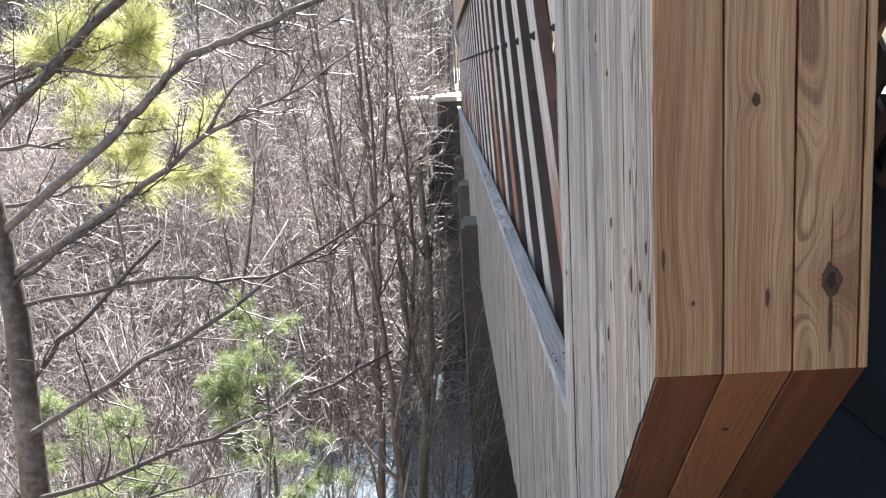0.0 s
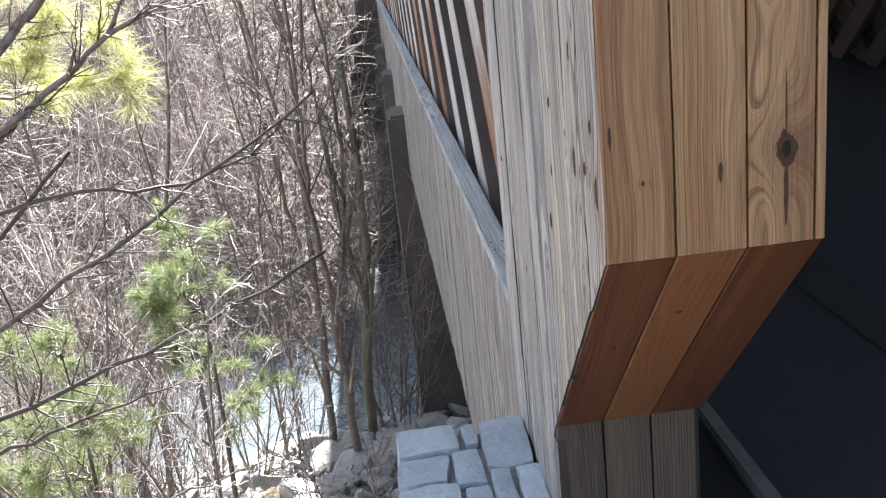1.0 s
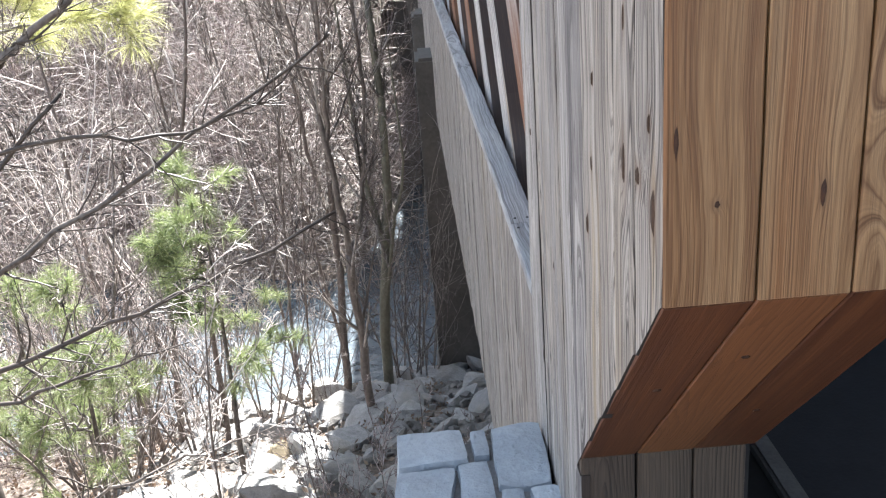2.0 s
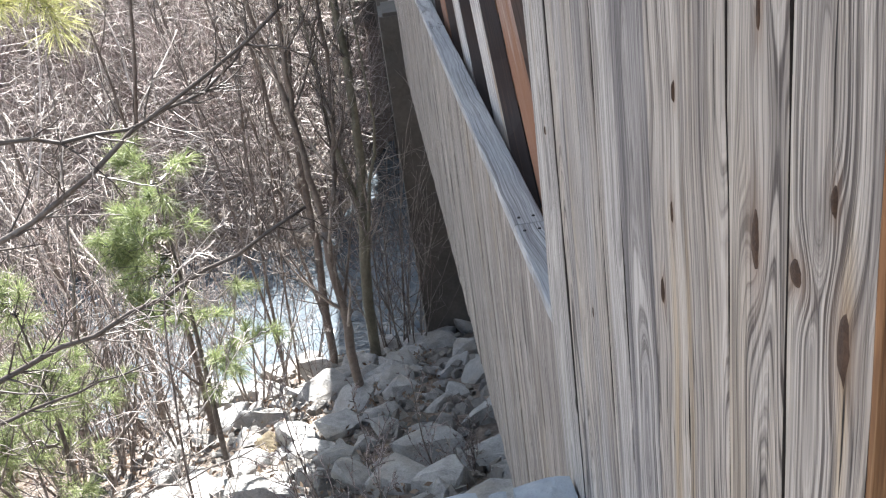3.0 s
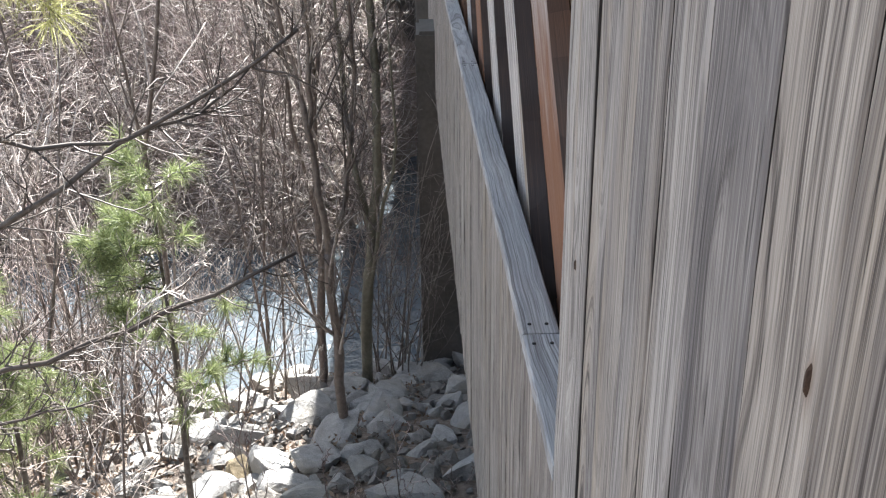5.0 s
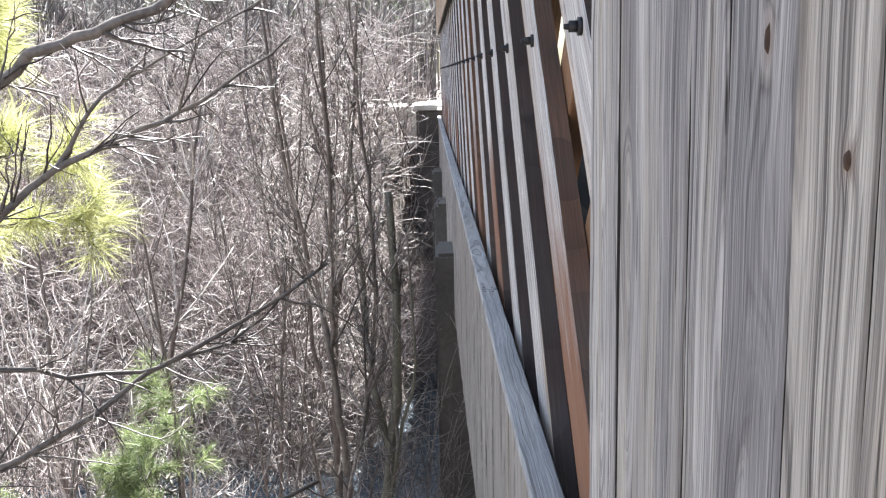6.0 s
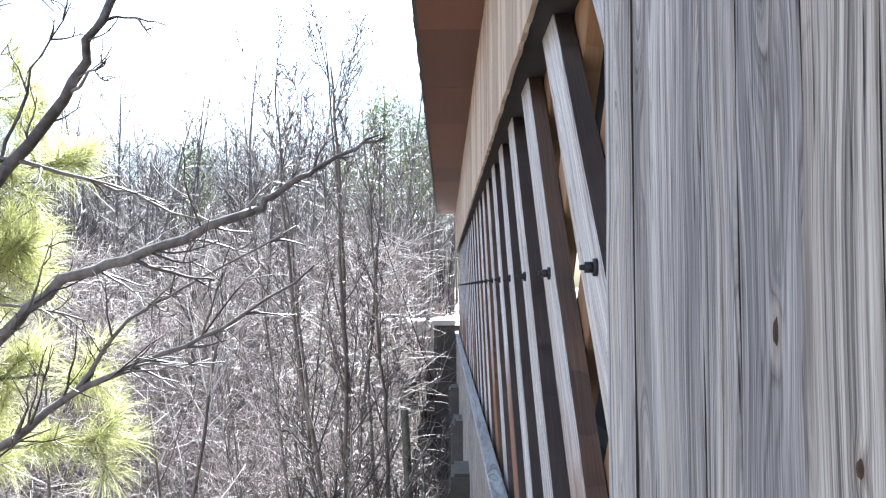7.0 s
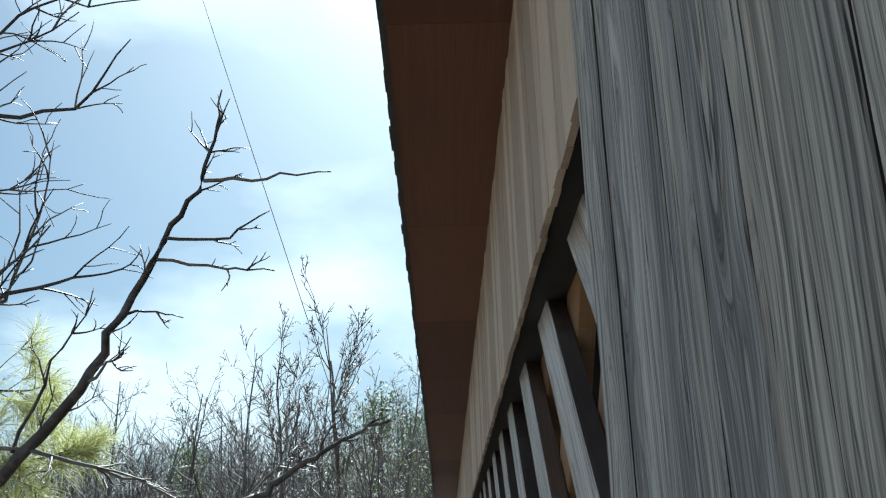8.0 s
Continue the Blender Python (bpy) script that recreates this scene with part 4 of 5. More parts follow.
def build_riprap():
    kinds = [rock_mesh(300 + k) for k in range(18)]
    rnd = random.Random(33)
    placed = []
    tries = 0
    while len(placed) < 292 and tries < 40000:
        tries += 1
        y = 4.7 + 12.3 * rnd.random() ** 1.15
        x = rnd.uniform(-1.7 - (y - 4) * 0.19, min(1.6, 0.3 + (y - 4.5) * 0.3))
        s = rnd.choice((0.2, 0.26, 0.32, 0.38, 0.46, 0.56, 0.66)) * (0.75 + 0.03 * (y - 4))
        if all((x - a) ** 2 + (y - b) ** 2 > (0.23 * (s + c)) ** 2 for a, b, c in placed):
            placed.append((x, y, s))
    big = [(-0.03, 9.55, 0.62), (-0.45, 10.9, 0.42), (0.35, 11.6, 0.5), (-1.0, 6.9, 0.75), (0.32, 7.0, 0.55), (-0.1, 6.6, 0.5), (-0.75, 11.6, 0.6), (-1.4, 9.0, 0.55)]
    placed = [p for p in placed if all((p[0] - a) ** 2 + (p[1] - b) ** 2 > (0.42 * (c + p[2])) ** 2 for a, b, c in big)] + big
    for x, y, s in placed:
        ob = new("rock", kinds[rnd.randrange(18)])
        ob.matrix_basis = pose(x, y, ground_z(x, y) + 0.10 * s, rnd.uniform(-25, 10), rnd.uniform(-20, 20), rnd.uniform(0, 360)) @ Matrix.Diagonal((s * rnd.uniform(1.0, 1.5), s * 1.1, s * rnd.uniform(0.8, 1.1), 1))
        tagged(ob, "angular pale grey riprap rock on the bank", "rock", "riprap on the bank")
    me = rock_mesh(340)
    me.materials[0] = OCHRE
    ob = new("rock", me)
    ob.matrix_basis = pose(-1.62, 10.7, ground_z(-1.62, 10.7) + 0.12, 8, -12, 40) @ Matrix.Scale(0.42, 4)
    tagged(ob, "ochre stained rock among the pale riprap", "rock", "riprap on the bank")
    # smaller stones in the gaps, and dry leaves over them
    v, f = [], []
    hulls = []
    for k in range(8):
        bm = bmesh.new()
        rr = random.Random(700 + k)
        for _ in range(9):
            p = Vector((rr.gauss(0, 1), rr.gauss(0, 1), rr.gauss(0, 1))).normalized()
            bm.verts.new((p.x * 0.62, p.y * 0.5, p.z * 0.36))
        bmesh.ops.convex_hull(bm, input=bm.verts[:])
        bm.verts.index_update()
        hulls.append(([w.co.copy() for w in bm.verts], [[w.index for w in t.verts] for t in bm.faces]))
        bm.free()
    for _ in range(2300):
        y = 4.7 + 12.5 * rnd.random()
        x = rnd.uniform(-1.5 - (y - 4) * 0.3, min(1.8, 0.3 + (y - 4.5) * 0.3))
        s = 0.07 + 0.16 * rnd.random() ** 2
        hv, hf = hulls[rnd.randrange(8)]
        m = pose(x, y, ground_z(x, y) + 0.2 * s, rnd.uniform(-30, 30), rnd.uniform(-30, 30), rnd.uniform(0, 360)) @ Matrix.Scale(s, 4)
        o = len(v)
        v += [tuple(m @ w) for w in hv]
        f += [tuple(o + i for i in t) for t in hf]
    tagged(new("gravel", mesh_of("gravel", v, f, RUBBLE)), "small grey stones between the riprap rocks", "gravel", kind="stuff")
    spots = []
    for _ in range(3600):
        y = 4.7 + 13 * rnd.random()
        x = rnd.uniform(-7 - (y - 4) * 0.4, 0.2)
        spots.append(Vector((x, y, ground_z(x, y) + 0.03)))
    tagged(new("dry_leaves", leaf_bits(rnd, spots, 0.035, 3, "dry_leaves", DRYLEAF, 0.05)), "dry brown fallen leaves among the rocks", "leaves", kind="stuff")


build_riprap()

# ---- bare trees and brush ----
SAPLING = dict(segs=[12, 7, 5, 3], wander=[0.05, 0.10, 0.16, 0.2], lift=[0.03, 0.07, 0.06, 0.02], taper=[0.22, 0.25, 0.3, 0.5], sides=[7, 5, 3, 3], split=1,
               count=[13, 6, 3], spread=[(0.35, 0.8), (0.4, 0.9), (0.5, 1.1)], len=[0.42, 0.45, 0.4], thin=[0.5, 0.5, 0.55], least=0.0032)
SAPLING["from"] = [0.12, 0.15, 0.1]
TREE = dict(segs=[10, 6, 4, 2], wander=[0.03, 0.09, 0.14, 0.2], lift=[0.02, 0.05, 0.04, 0.0], taper=[0.2, 0.2, 0.3, 0.5], sides=[6, 4, 3, 3], split=1,
            count=[16, 6, 2], spread=[(0.5, 1.1), (0.4, 0.9), (0.5, 1.0)], len=[0.40, 0.45, 0.5], thin=[0.45, 0.5, 0.6], least=0.013)
FORKED = dict(segs=[12, 9, 5, 3], wander=[0.03, 0.05, 0.12, 0.2], lift=[0.02, 0.08, 0.09, 0.04], taper=[0.3, 0.25, 0.3, 0.5], sides=[7, 5, 3, 3], split=1,
              count=[11, 11, 4], spread=[(0.14, 0.46), (0.3, 0.8), (0.5, 1.1)], len=[0.55, 0.26, 0.4], thin=[0.6, 0.5, 0.55], least=0.006)
FORKED["from"] = [0.28, 0.15, 0.1]
SHRUB = dict(segs=[6, 4, 2], wander=[0.08, 0.14, 0.22], lift=[0.03, 0.05, 0.0], taper=[0.2, 0.3, 0.4], sides=[4, 3, 3], split=1,
             count=[8, 4], spread=[(0.35, 0.9), (0.4, 1.1)], len=[0.5, 0.5], thin=[0.55, 0.55], least=0.004)
SHRUB["from"] = [0.1, 0.1]
TREE["from"] = [0.25, 0.2, 0.1]


def bare_tree(name, loc, seed, stems, height, radius, opts, label, group, mats, fan=0.12):
    rnd = random.Random(seed)
    tree = holder(name, loc, label, "tree", group)
    twigs = Tubes()
    for k in range(stems):
        a = Tubes()
        th = 6.283 * k / stems + rnd.uniform(-0.4, 0.4)
        one = 0 if stems == 1 else 1
        d = Vector((math.cos(th) * fan * one + rnd.gauss(0, 0.03), math.sin(th) * fan * one + rnd.gauss(0, 0.04), 1)).normalized()
        k2 = rnd.uniform(0.65, 1.05)
        grow(rnd, a, twigs, Vector((math.cos(th) * 0.13 * one, math.sin(th) * 0.13 * one, -0.15)), d, height * k2, radius * k2, 0, opts)
        part("trunk" if stems == 1 else "stem", a.mesh("stem", mats[0]), tree)
    part("crown", twigs.mesh("crown", mats[1]), tree)
    return tree


def rest(x, y):
    return (x, y, ground_z(x, y))


def sapling_through(name, paths, seed, label, mats, shoots=10, reach=1.5):
    """A sapling whose stems run through given places; slender upright shoots leave each stem. paths: (first radius, last radius, places)."""
    rnd = random.Random(seed)
    base = Vector(paths[0][2][0])
    tree = holder(name, base, label, "tree")
    twigs = Tubes()
    for n, (r0, r1, places) in enumerate(paths):
        pts = []
        for p, q in zip(places, places[1:]):
            for k in range(3):
                w = 0.012 if pts else 0.0
                pts.append(Vector(p).lerp(Vector(q), k / 3) - base + Vector((rnd.gauss(0, w), rnd.gauss(0, 3 * w), 0)))
        pts.append(Vector(places[-1]) - base)
        t = Tubes()
        t.add(pts, r0, r1, 8)
        part("trunk" if n == 0 else "stem", t.mesh("stem", mats[0]), tree)
        for _ in range(shoots if n else shoots // 3):
            i = rnd.randrange(len(pts) // (5 if n else 2), len(pts) - 1)
            u = i / len(pts)
            d = side_way(rnd, (pts[i + 1] - pts[i]).normalized(), rnd.uniform(0.25, 0.8))
            grow(rnd, twigs, twigs, pts[i], d, reach * rnd.uniform(0.5, 1.2) * (1 - 0.4 * u), max(0.006, 0.45 * (r0 + (r1 - r0) * u)), 1, SHOOT)
    part("crown", twigs.mesh("crown", mats[1]), tree)


SHOOT = dict(segs=[1, 7, 4, 3], wander=[0, 0.06, 0.13, 0.2], lift=[0, 0.10, 0.08, 0.04], taper=[1, 0.25, 0.4, 0.5], sides=[6, 5, 3, 3], split=0,
             count=[0, 9, 4], spread=[(0, 0), (0.3, 0.8), (0.4, 1.0)], len=[0, 0.42, 0.42], thin=[1, 0.5, 0.55], least=0.005)
SHOOT["from"] = [0, 0.15, 0.1]
FOOT = ground_z(-0.69, 11.65) - 0.1
sapling_through("sapling", (
    (0.055, 0.045, ((-0.69, 11.65, FOOT), (-0.68, 11.65, -3.6), (-0.70, 11.66, -2.8), (-0.75, 11.66, -2.2), (-0.73, 11.65, -1.65))),
    (0.040, 0.006, ((-0.73, 11.65, -1.65), (-0.77, 11.6, -1.03), (-0.84, 11.6, -0.41), (-1.0, 11.7, 0.4), (-1.15, 11.7, 1.1), (-1.3, 11.8, 2.2), (-1.42, 11.9, 3.3), (-1.46, 12.0, 4.2))),
    (0.030, 0.005, ((-0.84, 11.6, -0.41), (-0.78, 11.5, 0.2), (-0.76, 11.5, 0.8), (-0.80, 11.5, 2.0), (-0.86, 11.5, 3.2), (-0.95, 11.5, 4.4))),
    (0.036, 0.005, ((-0.73, 11.65, -1.65), (-0.58, 11.7, -1.29), (-0.48, 11.75, -0.72), (-0.42, 11.8, -0.1), (-0.41, 11.8, 0.5), (-0.48, 11.9, 1.5), (-0.56, 12.0, 2.6), (-0.66, 12.0, 3.8)))),
    12, "slender forked bare sapling growing from the rocks", (BARK, TWIG_DARK), 19, 1.4)
FOOT = ground_z(-1.37, 15.4) - 0.15
sapling_through("sapling", (
    (0.068, 0.014, ((-1.37, 15.4, FOOT), (-1.25, 15.4, -4.0), (-1.2, 15.4, -2.9), (-1.2, 15.4, -1.3), (-1.14, 15.4, 0.2), (-1.2, 15.4, 2.4), (-1.28, 15.4, 3.9), (-1.35, 15.4, 5.0))),
    (0.035, 0.006, ((-1.2, 15.4, -2.9), (-1.45, 15.3, -1.4), (-1.62, 15.3, 0.2), (-1.8, 15.2, 2.4), (-1.95, 15.2, 3.7), (-2.0, 15.2, 4.6))),
    (0.035, 0.006, ((-1.2, 15.4, -1.3), (-1.0, 15.5, 0.0), (-0.85, 15.6, 1.6), (-0.75, 15.6, 3.1), (-0.72, 15.6, 4.4))),
    (0.028, 0.006, ((-1.3, 15.4, -4.6), (-1.6, 15.6, -2.6), (-2.0, 15.7, -0.2), (-2.35, 15.8, 2.2), (-2.5, 15.8, 4.4)))),
    22, "tall leafless reddish-brown sapling by the water", (BARK, TWIG_DARK), 19, 1.7)
FOOT = ground_z(-0.66, 15.3) - 0.15
sapling_through("sapling", (
    (0.085, 0.05, ((-0.66, 15.3, FOOT), (-0.6, 15.3, -3.8), (-0.5, 15.3, -2.9), (-0.4, 15.3, -2.1), (-0.36, 15.3, -0.8), (-0.42, 15.3, 0.6))),
    (0.05, 0.008, ((-0.5, 15.3, -2.9), (-0.75, 15.4, -1.6), (-0.85, 15.4, 0.0), (-0.9, 15.5, 1.8))),
    (0.04, 0.008, ((-0.62, 15.3, -4.2), (-0.4, 15.2, -2.9), (-0.1, 15.2, -1.6), (-0.2, 15.2, 0.2)))),
    32, "lichen-covered tree trunk in the shade of the bridge", (MOSSY, TWIG_DARK), 14, 1.3)
bare_tree("sapling_clump", rest(-2.0, 15.3), 2, 3, 8.8, 0.03, FORKED, "clump of thin leafless brown saplings near the water", "", (BARK, TWIG_DARK), 0.05)
bare_tree("sapling_clump", rest(-0.12, 15.7), 3, 9, 3.6, 0.016, SHRUB, "thicket of thin dark stems by the pier", "", (TWIG_DARK, TWIG_DARK), 0.22)
bare_tree("sapling_clump", rest(-0.40, 16.1), 34, 8, 4.6, 0.018, SHRUB, "thicket of thin dark stems at the water's edge", "", (TWIG_DARK, TWIG_DARK), 0.16)
bare_tree("slender_tree", rest(-2.46, 12.0), 4, 1, 7.6, 0.055, SAPLING, "slender straight bare tree on the bank", "", (BARK, TWIG_DARK))
bare_tree("slender_tree", rest(-3.6, 13.6), 5, 2, 7.0, 0.05, SAPLING, "slender leafless tree with a forked stem", "", (BARK, TWIG))
bare_tree("slender_tree", rest(-1.23, 6.5), 6, 1, 3.2, 0.016, SAPLING, "thin leaning bare shoot among the rocks", "", (BARK, TWIG))
bare_tree("slender_tree", rest(-0.42, 6.5), 16, 3, 1.7, 0.009, SAPLING, "thin dark twiggy shoots growing from the rocks", "", (BARK, TWIG_RED))
bare_tree("slender_tree", rest(0.15, 8.9), 17, 2, 1.3, 0.010, SAPLING, "two thin bare shoots between rocks", "", (BARK, TWIG_RED))

kinds = [bare_tree("bare_shrub", rest(-4.6 - 0.9 * k, 14.5 + 0.4 * k), 20 + k, 7, 4.2, 0.022, SHRUB, "leafless brown riverside shrub", "riverside shrubs", (TWIG_DARK, TWIG_RED if k == 1 else TWIG_DARK), 0.3) for k in range(4)]
rnd = random.Random(44)
for i in range(42):
    x, y = rnd.uniform(-10.5, -4.4), rnd.uniform(10.5, 16.8)
    if i > 36:
        x, y = rnd.uniform(-5.2, -2.5), rnd.uniform(9.2, 12.6)
    elif i > 32:
        x, y = rnd.uniform(-7.0, -4.6), rnd.uniform(13.0, 16.0)
    s = rnd.uniform(0.6, 1.1)
    c = copy_thing(kinds[i % 4], Matrix.Translation(rest(x, y)) @ Matrix.Rotation(rnd.uniform(0, 6.28), 4, "Z"))
    c.scale = (s, s, s)
for i in range(11):
    c = copy_thing(kinds[(0, 2, 3)[i % 3]], Matrix.Translation(rest(rnd.uniform(-4.4, -1.1), rnd.uniform(13.6, 17.0))) @ Matrix.Rotation(rnd.uniform(0, 6.28), 4, "Z"))
    s = rnd.uniform(0.45, 0.95)
    c.scale = (s, s, s)
far_kinds = [bare_tree("bare_tree", rest(-4 - 3 * k, 38 + k), 50 + k, 1, 11.0, 0.11, TREE, "tall bare grey forest tree on the far bank", "far bank woods", (FARBARK, FARBARK), 0.1) for k in range(6)]
for i in range(165):
    y = 31 + 33 * rnd.random() if i < 110 else rnd.uniform(60, 95)
    x = rnd.uniform(-2.2 - 0.62 * y, -1.0)
    if i % 5 == 0:
        x = rnd.uniform(-6, -0.3)
        y = max(y, 38)
    s = rnd.uniform(0.6, 1.05) * (0.75 if y < 36 else 1.0 if y < 60 else 1.35)
    c = copy_thing(far_kinds[i % 6], Matrix.Translation(rest(x, y)) @ Matrix.Rotation(rnd.uniform(0, 6.28), 4, "Z"))
    c.scale = (s, s, s)
far_shrubs = [bare_tree("bare_shrub", rest(-3 - 2.2 * k, 24.5 + k), 80 + k, 10, 4.6, 0.026, SHRUB, "tangled leafless shrub on the far bank", "far bank shrubs", (TWIG_RED, TWIG_RED), 0.35) for k in range(4)]
for i in range(80):
    y = rnd.uniform(21.5, 38)
    x = rnd.uniform(-1.5 - 0.62 * y, -0.5)
    y = max(y, shore(x) + 0.6 + 2 * rnd.random())
    s = rnd.uniform(0.6, 1.15)
    c = copy_thing(far_shrubs[i % 4], Matrix.Translation(rest(x, y)) @ Matrix.Rotation(rnd.uniform(0, 6.28), 4, "Z"))
    c.scale = (s, s, s)


def build_thicket():
    """The tangle of fine bare shoots over both banks, too many to tell apart."""
    r = random.Random(66)
    for name, n, mat, label in (("brush", 9500, TWIG, "tangled pale bare brush along the banks"), ("brush", 8500, TWIG_RED, "tangled reddish-brown bare brush along the banks")):
        t = Tubes()
        for _ in range(n):
            if r.random() < (0.9 if mat is TWIG else 0.75):
                y = 21.4 + 18 * r.random() ** 1.25
                x = r.uniform(-1 - 0.62 * y, -0.6)
                y = max(y, shore(x) - 0.3 + 3.2 * r.random() ** 1.8)
                k = 1.0
            else:
                y = r.uniform(12.5, 17.8)
                x = r.uniform(-11, -4.2 if y < 16.2 else -3.2)
                k = 0.55
            p = Vector((x, y, ground_z(x, y) + r.random() ** 1.3 * 3.2 * k))
            d = Vector((r.gauss(0, 0.9), r.gauss(0, 0.6), r.uniform(-0.35, 0.9)))
            t.add(path_from(r, p, d, r.uniform(0.7, 2.0) * (1.0 if k == 1 else 0.7), 4, 0.30, -0.03), r.uniform(0.006, 0.015) * k, 0.003 * k, 3)
        tagged(new(name, t.mesh(name, mat)), label, "brush", kind="stuff")


build_thicket()


def build_distant_woods():
    """The grey mass of bare crowns closing the view behind the single trees."""
    r = random.Random(67)
    t = Tubes()
    for _ in range(1700):
        y = r.uniform(58, 115)
        x = r.uniform(-4 - 0.66 * y, 3.0)
        p = Vector((x, y, ground_z(x, y) - 0.2))
        h = r.uniform(7.0, 11.6) * (0.75 + 0.004 * y)
        pts = path_from(r, p, Vector((0, 0, 1)), h, 5, 0.05, 0.03)
        t.add(pts, 0.085, 0.02, 3)
        for _ in range(17):
            k = r.randrange(2, 5)
            q = pts[k].lerp(pts[k + 1], r.random())
            t.add(path_from(r, q, Vector((r.gauss(0, 0.6), r.gauss(0, 0.6), 0.7)), h * r.uniform(0.1, 0.26), 2, 0.2, 0.05), 0.026, 0.012, 3)
    tagged(new("distant_woods", t.mesh("distant_woods", FARBARK)), "grey-brown mass of distant bare woods", "woods", kind="stuff")


build_distant_woods()

# ---- pines ----
def needles(rnd, tufts, name, mat, length, per, width=0.0016):
    """Long fine needles in bursts: tufts are (place, way, size)."""
    v, f = [], []
    for c, d, s in tufts:
        for _ in range(int(per * s)):
            w = (d * rnd.uniform(0.2, 1.2) + Vector((rnd.gauss(0, 0.62), rnd.gauss(0, 0.62), rnd.gauss(0, 0.55)))).normalized()
            n = length * rnd.uniform(0.65, 1.15) * s
            p = c - d * rnd.uniform(0, 0.10) * s
            side = w.orthogonal().normalized()
            side.rotate(Matrix.Rotation(rnd.uniform(0, 6.28), 3, w))
            side *= width
            mid = p + w * n * 0.55
            tip = p + w * n + Vector((0, 0, -0.12 * n))
            o = len(v)
            v += [tuple(p - side), tuple(p + side), tuple(mid + side), tuple(mid - side), tuple(tip)]
            f += [(o, o + 1, o + 2, o + 3), (o + 3, o + 2, o + 4)]
    return mesh_of(name, v, f, mat)


def limb(rnd, wood_tubes, tufts, p, q, r0, r1, sag, n_side, tuft_from, tuft_size, side_len=0.5, tuft_prob=0.8):
    """A limb from p to q that sags or lifts in between, with side twigs and needle tufts past a share of its length."""
    seg = 12
    pts = []
    for i in range(seg + 1):
        u = i / seg
        c = p.lerp(q, u) + Vector((0, 0, sag * 4 * u * (1 - u)))
        c += Vector((rnd.gauss(0, 0.012), rnd.gauss(0, 0.03), rnd.gauss(0, 0.014))) * (1 if 0 < i < seg else 0)
        pts.append(c)
    wood_tubes.add(pts, r0, r1, 7)
    for _ in range(n_side):
        u = rnd.uniform(0.15, 0.99)
        i = min(int(u * seg), seg - 1)
        c = pts[i].lerp(pts[i + 1], u * seg - i)
        d = side_way(rnd, (pts[i + 1] - pts[i]).normalized(), rnd.uniform(0.5, 1.15))
        d.y *= 0.6
        ln = side_len * rnd.uniform(0.35, 1.1) * (1.1 - 0.6 * u)
        tw = path_from(rnd, c, d, ln, 5, 0.16, 0.03)
        wood_tubes.add(tw, max(0.0035, r0 * (1 - u) * 0.5), 0.002, 4)
        for _ in range(2):
            j = rnd.randrange(1, 5)
            t2 = path_from(rnd, tw[j], side_way(rnd, (tw[j + 1] - tw[j]).normalized(), 0.8), ln * 0.4, 3, 0.2, 0.02)
            wood_tubes.add(t2, 0.003, 0.0015, 3)
            if u > tuft_from and rnd.random() < tuft_prob:
                tufts.append((t2[-1], (t2[-1] - t2[-2]).normalized(), tuft_size * rnd.uniform(0.7, 1.1)))
        if u > tuft_from and rnd.random() < tuft_prob:
            tufts.append((tw[-1], (tw[-1] - tw[-2]).normalized(), tuft_size * rnd.uniform(0.8, 1.2)))
    return pts


